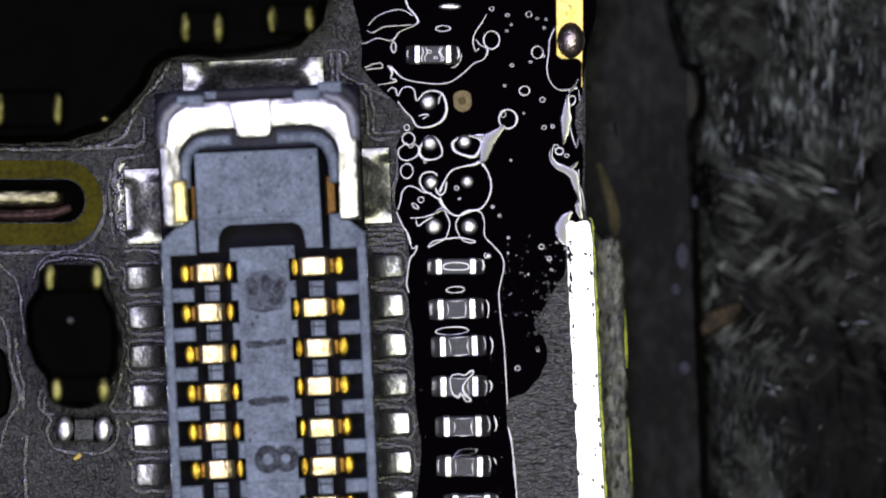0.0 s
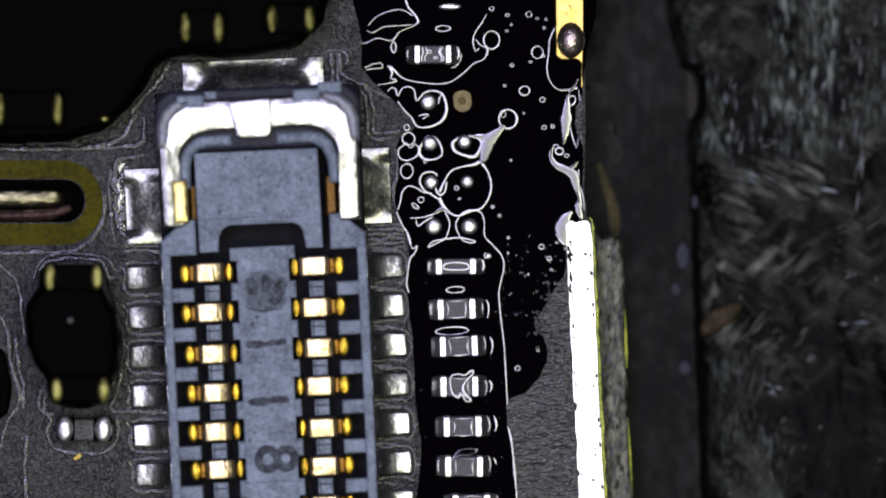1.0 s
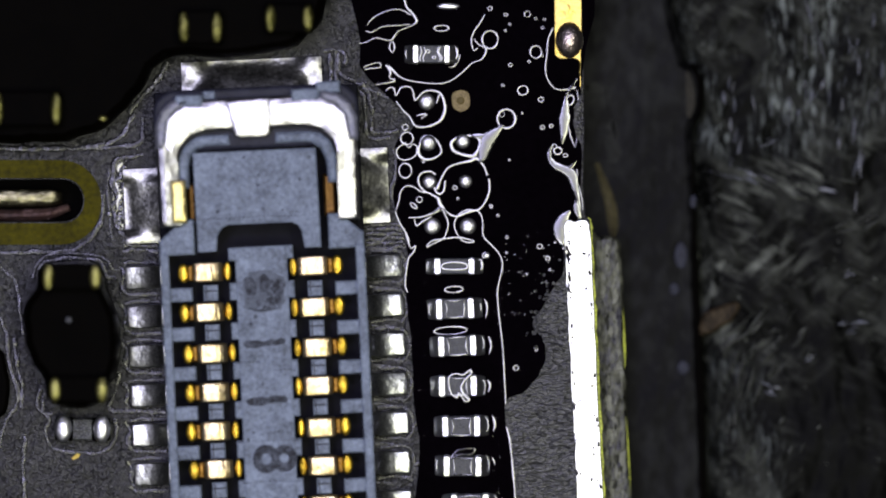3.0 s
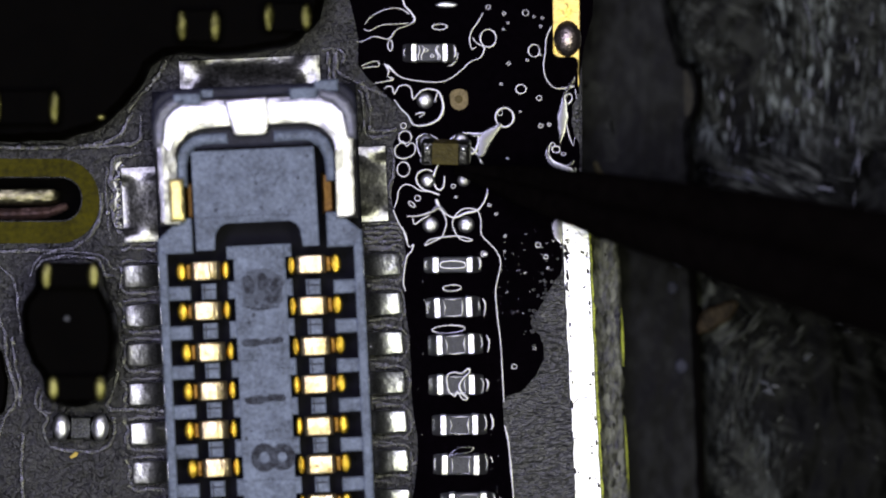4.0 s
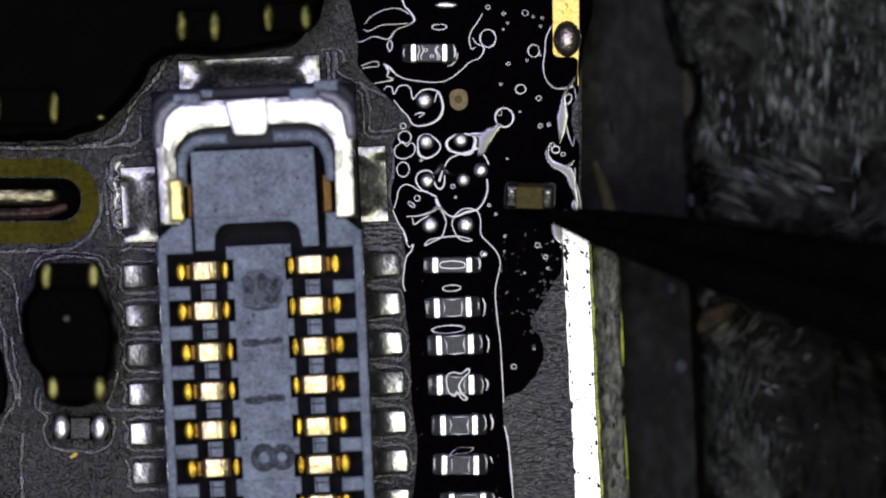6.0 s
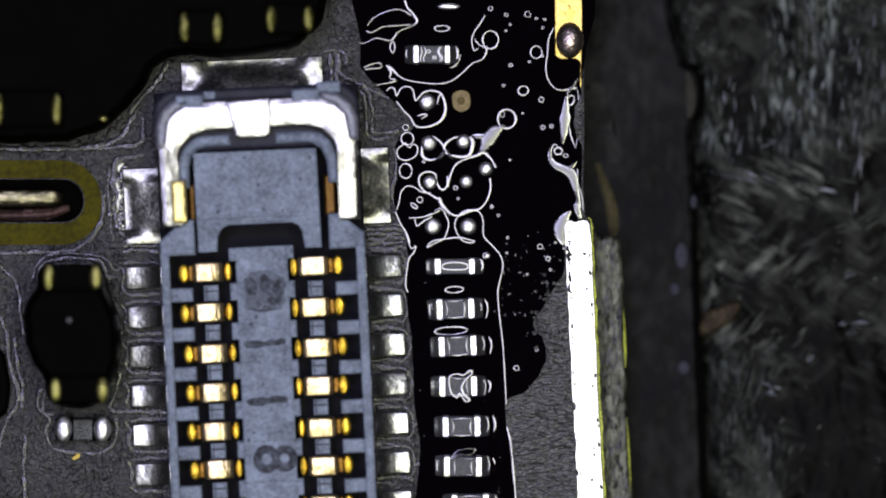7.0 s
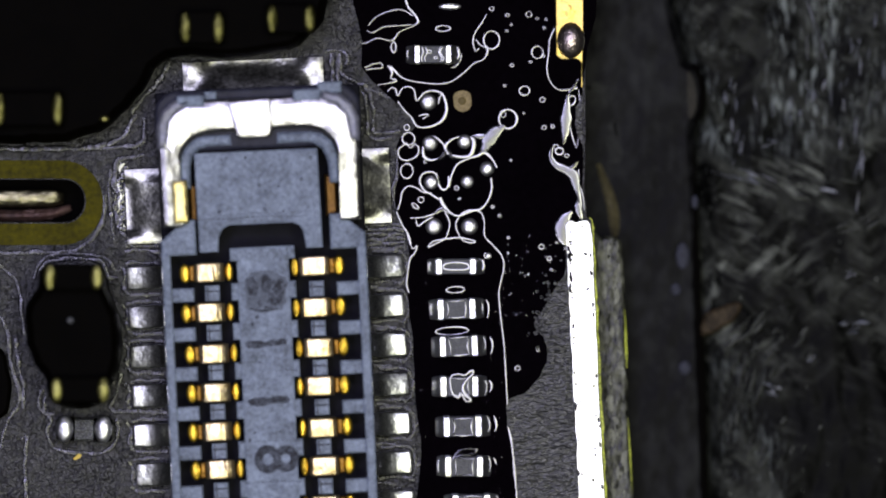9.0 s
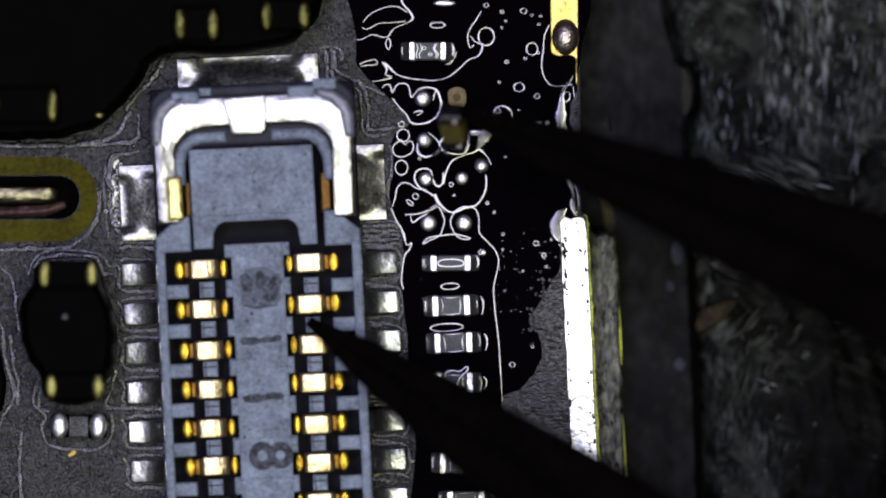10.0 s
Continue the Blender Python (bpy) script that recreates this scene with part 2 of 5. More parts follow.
MAT = rubbed_mat()
FIBRE = material("dull_mat_fibre", (0.036, 0.039, 0.033), 0.5, vary=0.95, size=30, bump=0.3, bump_size=12, spec=0.2)
FIBRE_PALE = material("pale_mat_fibre", (0.105, 0.112, 0.135), 0.4, vary=0.85, size=40, bump=0.2, bump_size=14, spec=0.4)
TOOL = material("blackened_tool_steel", (0.0028, 0.0021, 0.002), 0.55, vary=0.4, size=120, bump=0.1, bump_size=30, spec=0.02)
ORANGE = material("rust_brown_fleck", (0.05, 0.034, 0.018), 0.6, vary=0.8, size=26, spec=0.1, second=(0.1, 0.074, 0.042), span=(0.4, 0.75))
YELLOW = material("yellow_fleck", (0.7, 0.5, 0.05), 0.5, vary=0.2, size=10)


# ---- building helpers ----
def local(u, v, z=0.0):
    return Vector((u * U, -v * U, z * U))


def part(name, bm, mat, parent=None, label="", smooth=False):
    me = bpy.data.meshes.new(name)
    bmesh.ops.recalc_face_normals(bm, faces=bm.faces)
    bm.to_mesh(me)
    bm.free()
    me.materials.append(mat)
    if smooth:
        me.polygons.foreach_set("use_smooth", [True] * len(me.polygons))
    ob = new(name, me)
    if parent:
        ob.parent = parent
    if label:
        tagged(ob, label)
    return ob


def thing(name, x, y, z, turn, label, category, group="", kind=""):
    ob = new(name)
    ob.empty_display_size = 0.0002
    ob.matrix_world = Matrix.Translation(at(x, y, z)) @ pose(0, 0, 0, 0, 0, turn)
    return tagged(ob, label, category, group, kind)


def inset(pts, d):
    """A closed outline moved inwards by d; the outline may turn either way."""
    n = len(pts)
    area = sum(pts[i][0] * pts[(i + 1) % n][1] - pts[(i + 1) % n][0] * pts[i][1] for i in range(n))
    s = 1 if area > 0 else -1
    out = []
    for i in range(n):
        p, q, r = Vector(pts[i - 1]), Vector(pts[i]), Vector(pts[(i + 1) % n])
        a, b = (q - p).normalized(), (r - q).normalized()
        na, nb = Vector((-a.y, a.x)) * s, Vector((-b.y, b.x)) * s
        m = (na + nb)
        m = m / max(0.5, 1 + na.dot(nb))
        out.append((q.x + m.x * d, q.y + m.y * d))
    return out


def prism(pts, z0, z1, bevel=0.0, bm=None, rise=None):
    """An upright block over an outline, with its upper edge chamfered."""
    bm = bm or bmesh.new()
    rise = bevel if rise is None else rise
    loops = [(pts, z0), (pts, z1 - rise), (inset(pts, bevel * 0.4), z1 - rise * 0.3), (inset(pts, bevel), z1)] if bevel else [(pts, z0), (pts, z1)]
    rings = [[bm.verts.new(local(x, y, z)) for x, y in ps] for ps, z in loops]
    n = len(pts)
    for a, b in zip(rings, rings[1:]):
        for i in range(n):
            bm.faces.new((a[i], a[(i + 1) % n], b[(i + 1) % n], b[i]))
    bm.faces.new(rings[-1])
    bm.faces.new(rings[0][::-1])
    return bm


def rect(u0, v0, u1, v1):
    return [(u0, v0), (u1, v0), (u1, v1), (u0, v1)]


def rounded(u0, v0, u1, v1, r, steps=4):
    out = []
    for cx, cy, a0 in ((u1 - r, v0 + r, -90), (u1 - r, v1 - r, 0), (u0 + r, v1 - r, 90), (u0 + r, v0 + r, 180)):
        for k in range(steps + 1):
            a = radians(a0 + 90 * k / steps)
            out.append((cx + r * math.cos(a), cy + r * math.sin(a)))
    return out


def sheet(outer, holes, z0, z1):
    """A plate with openings that go through it."""
    bm = bmesh.new()
    edges = []
    for loop in (outer, *holes):
        vs = [bm.verts.new(local(x, y, z1)) for x, y in loop]
        ws = [bm.verts.new(local(x, y, z0)) for x, y in loop]
        n = len(vs)
        for i in range(n):
            edges.append(bm.edges.new((vs[i], vs[(i + 1) % n])))
            bm.faces.new((vs[i], ws[i], ws[(i + 1) % n], vs[(i + 1) % n]))
    bmesh.ops.triangle_fill(bm, use_beauty=True, edges=edges)
    return bm


def smooth_line(pts, closed=False, steps=6):
    """A smooth line through places (x, y, width)."""
    n = len(pts)
    out = []
    for i in range(n if closed else n - 1):
        pick = lambda k: np.array(pts[k % n] if closed else pts[min(max(k, 0), n - 1)], float)
        a, b, c, d = pick(i - 1), pick(i), pick(i + 1), pick(i + 2)
        for k in range(steps):
            s = k / steps
            out.append(0.5 * (2 * b + (c - a) * s + (2 * a - 5 * b + 4 * c - d) * s * s + (3 * b - a - 3 * c + d) * s ** 3))
    if not closed:
        out.append(np.array(pts[-1], float))
    return out


def ridge_mesh(pts, closed=False, z=0.0, steps=6, slope=0.123, bm=None, corner=False):
    """A low wall of liquid or lacquer with two even flanks, along a line of (x, y, width)."""
    bm = bm or bmesh.new()
    line = [np.array(p, float) for p in pts] if corner else smooth_line(pts, closed, steps)
    n = len(line)
    rows = []
    for i in range(n):
        p, q = line[i - 1 if (i or closed) else 0], line[(i + 1) % n if (i < n - 1 or closed) else i]
        d = (q - p)[:2]
        d = d / (np.linalg.norm(d) + 1e-9)
        w = max(line[i][2], 0.8) * 0.36 * (1 + 0.2 * noise.noise((line[i][0] * 0.15, line[i][1] * 0.15, 3)))
        nx, ny = -d[1] * w, d[0] * w
        x, y = line[i][0], line[i][1]
        rows.append([bm.verts.new(local(*q)) for q in ((x + nx, y + ny, z), (x, y, z + w * slope * (1 + 0.2 * noise.noise((line[i][0] * 0.035, line[i][1] * 0.035, 8)))), (x - nx, y - ny, z))])
    for i in range(n if closed else n - 1):
        a, b = rows[i], rows[(i + 1) % n]
        for k in range(2):
            bm.faces.new((a[k], a[k + 1], b[k + 1], b[k]))
        bm.faces.new((a[0], b[0], b[2], a[2]))
    return bm


def swell_mesh(pts, z=0.0, height=0.1, steps=8, edge=0.0, bm=None):
    """A rounded swell along a line of (x, y, width); edge flattens its top."""
    bm = bm or bmesh.new()
    line = smooth_line(pts, False, steps)
    n = len(line)
    rows = []
    for i in range(n):
        d = (line[min(i + 1, n - 1)] - line[max(i - 1, 0)])[:2]
        d = d / (np.linalg.norm(d) + 1e-9)
        w = max(line[i][2], 0.8) * 0.5 * (1 + 0.14 * noise.noise((line[i][0] * 0.09, line[i][1] * 0.09, 4)))
        row = []
        for k in range(9):
            q = -1 + k / 4
            f = max(0.0, (abs(q) - edge) / (1 - edge))
            row.append(bm.verts.new(local(line[i][0] - d[1] * w * q, line[i][1] + d[0] * w * q, z + height * w * (1 - f * f) ** 2)))
        rows.append(row)
    for a, b in zip(rows, rows[1:]):
        for k in range(8):
            bm.faces.new((a[k], a[k + 1], b[k + 1], b[k]))
    return bm


def dome(r, h, rings=6, n=16, cx=0.0, cy=0.0, z0=0.0, rv=None, bm=None):
    """A rounded bump on a flat foot."""
    bm = bm or bmesh.new()
    rv = rv or r
    loops = []
    for k in range(rings):
        a = k / rings * math.pi / 2
        loops.append([bm.verts.new(local(cx + r * math.cos(a) * math.cos(2 * math.pi * i / n), cy + rv * math.cos(a) * math.sin(2 * math.pi * i / n),
                                         z0 + h * math.sin(a))) for i in range(n)])
    tip = bm.verts.new(local(cx, cy, z0 + h))
    for a, b in zip(loops, loops[1:]):
        for i in range(n):
            bm.faces.new((a[i], a[(i + 1) % n], b[(i + 1) % n], b[i]))
    for i in range(n):
        bm.faces.new((loops[-1][i], loops[-1][(i + 1) % n], tip))
    bm.faces.new(loops[0][::-1])
    return bm


def off(pts, x=784, y=441):
    return [(p[0] - x, p[1] - y, *p[2:]) for p in pts]


def wobbly(pts, amount, seed, steps=5):
    """A closed outline made uneven."""
    line = smooth_line([(x, y, 1) for x, y in pts], True, steps)
    return [(p[0] + amount * noise.noise((p[0] * 0.05, p[1] * 0.05, seed)) + amount * 0.7 * noise.noise((p[0] * 0.2, p[1] * 0.2, seed + 9)),
             p[1] + amount * noise.noise((p[0] * 0.05, p[1] * 0.05, seed + 5)) + amount * 0.7 * noise.noise((p[0] * 0.2, p[1] * 0.2, seed + 14))) for p in line]


# ---- bench mat and holder under the board ----
def bench_mat():
    bm = bmesh.new()
    z = -155
    nx, ny = 110, 190
    grid = []
    for j in range(ny + 1):
        row = []
        for i in range(nx + 1):
            x, y = 1170 + i * 6.0, -110 + j * 6.0
            lean = x + 60 * math.sin(y * 0.006)
            h = 18 * noise.noise((lean * 0.008, y * 0.003, 1)) + 7 * noise.noise((lean * 0.03, y * 0.01, 2)) + 2.5 * noise.noise((lean * 0.08, y * 0.03, 3))
            bar = np.interp(y, (-259, 0, 105, 215, 300, 465, 720, 1081), (1150, 1187, 1214, 1240, 1228, 1236, 1248, 1258))
            sink = 48 * min(1.0, max(0.0, (bar + 36 - x) / 36))  # the mat dips beside the holder bar
            row.append(bm.verts.new(local(x - 784, y - 441, z + h - sink)))
        grid.append(row)
    for j in range(ny):
        for i in range(nx):
            bm.faces.new((grid[j][i], grid[j][i + 1], grid[j + 1][i + 1], grid[j + 1][i]))
    lo = [bm.verts.new(local(u, v, -268)) for u, v in ((-30000, -30000), (30000, -30000), (30000, 30000), (-30000, 30000))]
    bm.faces.new(lo)
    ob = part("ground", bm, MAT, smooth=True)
    return tagged(ob, "worn dark grey bench mat with rough streaks", "mat", kind="structure")


bench_mat()


def mat_fibres(pale, tufts, seed):
    """Short frayed fibres that lie on the mat, in tufts of one direction."""
    rnd = random.Random(seed)
    bm = bmesh.new()
    for cx, cy, sx, sy, way, count, length in tufts:
        for k in range(int(count * (1.1 if pale else 0.7))):
            x, y = rnd.gauss(cx, sx * 0.6), rnd.gauss(cy, sy * 0.5)
            if x < 1272:
                continue
            a = radians(way + rnd.gauss(0, 10))
            n = length * rnd.uniform(0.3, 0.9)
            w = rnd.choice((1.5, 2.5, 3.5, 5, 8) if pale else (2, 3, 5, 8))
            dx, dy = math.cos(a) * n / 2, -math.sin(a) * n / 2
            bend = rnd.uniform(-0.12, 0.12) * n
            ridge_mesh(off([(x - dx, y - dy, 1), (x - dy * bend / n, y + dx * bend / n, w), (x + dx, y + dy, 1)]), False, -141 + rnd.uniform(-3, 8), steps=3, slope=rnd.uniform(0.05, 0.5), bm=bm)
    tagged(part("mat_fibres", bm, FIBRE_PALE if pale else FIBRE), "pale frayed fibres on the bench mat" if pale else "short dull frayed fibres on the bench mat", "fibres", kind="stuff")


mat_fibres(True, ((1304, 160, 22, 60, 88, 6, 40), (1312, 245, 14, 40, 80, 5, 44), (1400, 195, 22, 30, 88, 5, 36), (1455, 60, 30, 40, 100, 9, 60), (1450, 165, 50, 40, 84, 9, 34), (1520, 75, 20, 30, 84, 5, 34),
                  (1550, 110, 16, 70, 86, 5, 60), (1525, 280, 20, 60, 80, 6, 60), (1325, 312, 50, 12, -24, 6, 56), (1460, 335, 40, 10, -18, 4, 50), (1375, 250, 14, 12, 0, 3, 22), (1520, 578, 30, 10, 10, 6, 36),
                  (1440, 636, 8, 6, 30, 3, 18), (1362, 690, 14, 12, -30, 4, 30), (1262, 770, 10, 50, 86, 5, 60), (1510, 490, 16, 12, 20, 3, 24)), 11)
mat_fibres(False, ((1300, 190, 40, 80, 88, 8, 46), (1400, 130, 60, 70, 84, 12, 40), (1480, 200, 60, 70, 80, 12, 40), (1440, 330, 80, 30, -24, 10, 60), (1530, 400, 50, 30, 20, 10, 50),
                   (1290, 640, 40, 60, 52, 12, 70), (1330, 600, 50, 40, 40, 10, 70), (1340, 760, 50, 90, 70, 14, 60), (1300, 440, 40, 40, -40, 6, 40), (1420, 800, 60, 50, 60, 8, 30), (1315, 680, 40, 110, 80, 30, 70), (1380, 610, 50, 50, 50, 16, 50)), 12)


def holder():
    root = thing("board_holder", 1130, 441, -300, 0, "black plastic holder bar beside the circuit board", "holder")
    pts = [(-230, -700), (20, -700), (57, -441), (84, -336), (98, -326), (112, -302), (118, -272), (114, -242), (104, -224), (98, -214), (102, -140), (106, 24), (118, 279), (128, 640), (-230, 640)]
    part("bar", prism(pts, 0, 150, 16), HOLDER, root)
    # black crescent laid on the bar, standing for the shadow at its notch
    part("notch", swell_mesh([(94, -330, 3), (107, -305, 9), (112, -272, 11), (108, -242, 9), (98, -222, 3)], 149, 0.3), GLUE, root, "black curved strip for the shadow at the notch", smooth=True)
    part("worn_spot", prism(wobbly([(84, -314), (92, -308), (100, -285), (100, -255), (94, -238), (86, -242)], 3, 19, 3), 149, 150.5), CLIP_DIM, root, "faint brownish worn spot")
    # low black swell along the right edge of the bar
    part("groove", swell_mesh([(94, -190, 3), (98, -60, 8), (100, 24, 12), (110, 240, 14), (116, 460, 12)], 149, 0.2), GLUE, root, "black strip along the bar", smooth=True)
    for u, v, a, b, seed in ((-70, -272, 24, 22, 1), (-46, -190, 12, 38, 2)):
        part("worn_spot", prism(wobbly(rounded(u - a, v - b, u + a, v + b, a * 0.8, 3), 14, seed, 4), 149, 150.4), HOLDER_WORN, root, "dull rubbed patch")
    # small bluish domes: glints on the bar, put in as colour
    for u, v, a, b in ((76, 12, 12, 24), (64, 72, 9, 11), (80, 212, 11, 13), (98, -84, 6, 12)):
        part("scuff", dome(a, 1.2, 4, 12, u, v, 150, rv=b), GLINT, root, "faint bluish painted glint", smooth=True)
    clip = ridge_mesh([(-74, -152, 10), (-62, -118, 20), (-50, -80, 26), (-45, -40, 24), (-46, -20, 10)], z=151, slope=0.35)
    part("spring_clip", clip, CLIP, root, "dull brown spring clip")


holder()


# ---- circuit board ----
def circuit_board():
    root = thing("circuit_board", 784, 441, 0, 0, "black phone circuit board wet with flux, tinned plating along its edge", "circuit board")
    outline = [(-300, -300), (1034, -300), (1034, 60), (1036, 240), (1034, 330), (1038, 384), (1047, 390), (1056, 600), (1068, 882), (1078, 1150), (-300, 1150)]
    slot = [(x, y) for x, y in rounded(-260, 318, 150, 394, 37, 8)]
    part("substrate", sheet(off(outline), [off(slot)], -150, 0), MASK, root)
    lower = [(1020, 418), (1060, 420), (1086, 418), (1099, 428), (1103, 460), (1106, 500), (1110, 640), (1114, 760), (1124, 1150), (1030, 1150)]
    part("lower_layer", prism(off(wobbly(lower, 3, 3)), -140, -62, 6), EDGE_GREY, root, "rough grey-green inner layer of the board edge")
    rim = sheet(off(rounded(-280, 284, 182, 434, 72, 10)), [off(rounded(-262, 316, 152, 396, 38, 8))], -148, 1.2)
    part("slot_rim", rim, LAMINATE, root, "bare olive laminate rim round a slot")
    bare = [(898, 700), (940, 682), (966, 640), (964, 605), (948, 575), (960, 550), (985, 510), (1001, 470), (1006, 560), (1013, 700), (1024, 1000), (918, 1000), (914, 880), (904, 790)]
    part("bare_mask", sheet(off(wobbly(bare, 6, 1)), [], 0.0, 0.9), MASK_BARE, root, "scuffed dry grey solder mask")
    strip = [(1001, 410), (1002, 397), (1010, 391), (1022, 393), (1036, 390), (1045, 395), (1047, 410), (1052, 500), (1060, 690), (1070, 882), (1080, 1140), (1030, 1140), (1024, 882), (1015, 700), (1006, 520)]
    part("edge_plating", prism(off(wobbly(strip, 2.0, 7, 8)), 0, 7, 1.1), STRIP, root, "bright tinned edge plating")
    rim_edge = [(1041, 396), (1051, 398), (1056, 500), (1065, 690), (1075, 882), (1085, 1140), (1072, 1140), (1062, 882), (1053, 690), (1044, 500)]
    part("laminate_edge", prism(off(wobbly(rim_edge, 3.0, 17, 14)), -62, -2, 1.4), GREEN_EDGE, root, "yellow-green laminate edge")
    for line in ([(1105, 545, 2), (1107, 580, 4.5), (1109, 620, 4.5), (1110, 652, 1.5)], [(1112, 740, 1), (1115, 790, 3), (1118, 850, 3), (1120, 900, 1)]):
        part("frayed_edge", swell_mesh(off(line), -66, 0.5), GREEN_EDGE, root, "frayed yellow-green laminate", smooth=True)
    rnd = random.Random(3)
    for k in range(30):
        x, y, r = rnd.uniform(1068, 1098), rnd.uniform(430, 880), rnd.uniform(2.5, 7)
        x += (y - 430) * 0.026
        part("frayed_edge", prism(off(wobbly([(x - r * 0.5, y - r * 1.6), (x + r * 0.5, y - r * 2), (x + r * 0.6, y + r * 1.5), (x - r * 0.4, y + r * 2)], r * 0.8, k + 60, 3)), -64, -61.2, 0.6), EDGE_PALE, root)
    # grains of dry mask along the border of the flux
    for k in range(46):
        f = rnd.random()
        x, y, r = 1000 - 50 * f + rnd.gauss(-6, 9), 470 + 130 * f + rnd.gauss(0, 16), rnd.uniform(1.2, 4.2)
        part("dry_grain", prism(off(wobbly([(x - r, y - r * 0.7), (x + r, y - r), (x + r * 0.9, y + r * 0.7), (x - r * 0.8, y + r)], r * 0.7, k + 140, 2)), 0.5, 2.3, 0.5), MASK_BARE, root)
    for k in range(26):
        y = rnd.choice((rnd.uniform(398, 470), rnd.uniform(398, 880)))
        side = rnd.random()
        x = 1006 + (y - 400) * 0.043 + (side * 8 if side < 0.6 else side * 36)
        part("pit", prism(off(wobbly([(x - 2, y - 1.5), (x + 1.5, y - 2), (x + 2.2, y + 1), (x - 1, y + 2)], 1.5, k, 2)), 6.6, 7.1), MASK, root)
    for k in range(34):
        inner = k < 20
        y = rnd.uniform(432, 520) if inner and k < 13 else rnd.uniform(396, 880)
        x = (1002 if inner else 1046) + (y - 400) * (0.045 if inner else 0.05) + rnd.uniform(2, 5) * (1 if inner else -1)
        r = rnd.uniform(1.0, 2.6)
        part("pit", prism(off(wobbly([(x - r, y - r * 2), (x + r * 0.6, y - r * 1.2), (x + r, y + r * 1.8), (x - r * 0.7, y + r * 2.4)], r * 0.8, k + 300, 3)), 6.6, 7.2), MASK, root)
    crack = ridge_mesh(off([(1015, 727, 2), (1026, 712, 2.4), (1040, 707, 2), (1061, 708, 1.5)]), z=7.05, slope=0.5)
    part("crack", crack, MASK, root)
    corner = [(983, -300), (1030, -300), (1031, 122), (1028, 130), (1024, 106), (988, 102), (984, 50)]
    part("gold_plating", prism(off(wobbly(corner, 1.5, 4)), 0, 5, 1.5), GOLD_DULL, root, "bare gold edge plating")
    part("solder_lump", dome(25, 22, cx=1010 - 784, cy=72 - 441, z0=2, rv=33), LUMP, root, "flux-stained solder lump", smooth=True)
    part("fiducial", prism(off(wobbly([(804, 165), (818, 160), (832, 166), (835, 180), (831, 194), (818, 199), (805, 193), (802, 179)], 1.2, 2, 2)), 0, 2.4, 0.8), FIDUCIAL, root, "brown tarnished round pad")
    part("fiducial_centre", dome(7, 1.2, 3, 12, 818 - 784, 179 - 441, 2.4), CERAMIC_BROWN, root)
    return root


board = circuit_board()

FLUX_TOP = 1.6


def flux():
    root = thing("flux_pool", 784, 441, 0, 0, "glossy black liquid flux spread over small parts", "flux", kind="stuff")
    pool = [(655, -60), (641, 75), (641, 120), (668, 152), (708, 190), (735, 225), (703, 250), (705, 300), (699, 360), (718, 415), (724, 460), (720, 520), (730, 600),
            (737, 720), (745, 800), (748, 960), (917, 960), (912, 860), (902, 770), (899, 712), (935, 690), (968, 640), (966, 605), (946, 578), (958, 552), (984, 510), (1001, 475),
            (1003, 400), (1028, 385), (1030, 240), (1031, 130), (1031, -60)]
    part("pool", prism(off(wobbly(pool, 3, 12, 4)), 0.2, FLUX_TOP, 0.5), FLUX, root)
    return root


pool = flux()


def meniscus(pts, closed=False, z=FLUX_TOP, parent=None):
    parent = parent or pool
    return part("meniscus", ridge_mesh(off([(x, y, 0.7 * w) for x, y, w in pts]), closed, z), FLUX_EDGE, parent)


def smear(pts, z=FLUX_TOP):
    """A broad bank of flux, rounded."""
    return part("meniscus", swell_mesh(off([(x, y, 1.25 * w) for x, y, w in pts]), z, 0.07), FLUX_BANK, pool, smooth=True)


def ring(x, y, rx, ry, w=4.0, z=FLUX_TOP, turn=0.0, parent=None):
    c, s = math.cos(radians(turn)), math.sin(radians(turn))
    pts = []
    for k in range(8):
        a = 2 * math.pi * k / 8
        u, v = rx * math.cos(a), ry * math.sin(a)
        pts.append((x + u * c - v * s, y + u * s + v * c, w * (0.75 + 0.5 * ((k * 7 + int(x)) % 5) / 4)))
    return meniscus(pts, True, z, parent)


W = 3.5
# round the upper capacitor
meniscus([(716, -10, 5), (722, 12, 5), (733, 25, 6), (740, 38, 7), (732, 46, W), (708, 56, W), (697, 70, 5), (688, 72, W), (668, 68, W), (650, 76, 3), (638, 77, 2)])
meniscus([(652, 46, 2), (664, 32, W), (690, 20, W), (712, 18, W), (730, 28, W)])
meniscus([(650, 55, 2), (660, 58, W), (680, 48, W), (705, 46, W), (728, 44, W)])
meniscus([(697, 74, W), (692, 84, W), (697, 94, W), (701, 84, W)], True)
meniscus([(646, 120, 3), (660, 114, W), (674, 112, W), (676, 120, W), (660, 122, W), (648, 124, 3)])
meniscus([(690, 118, 7), (697, 124, 7), (712, 138, W), (735, 145, W), (775, 149, W), (800, 144, W), (822, 128, W), (838, 113, W), (856, 105, W), (863, 88, 5), (850, 80, W), (842, 70, 3)])
meniscus([(686, 116, 5), (694, 128, 6), (692, 138, 4), (702, 143, 6), (690, 147, 4), (668, 151, 2)])
ring(870, 71, 14, 16, 4.6)
meniscus([(861, 26, 2), (852, 42, 4), (842, 56, W), (837, 72, W), (841, 90, 3), (848, 86, 3)])
meniscus([(817, 97, 2), (814, 108, 4), (806, 118, 4), (798, 120, 2)])
ring(784, 51, 13, 5)
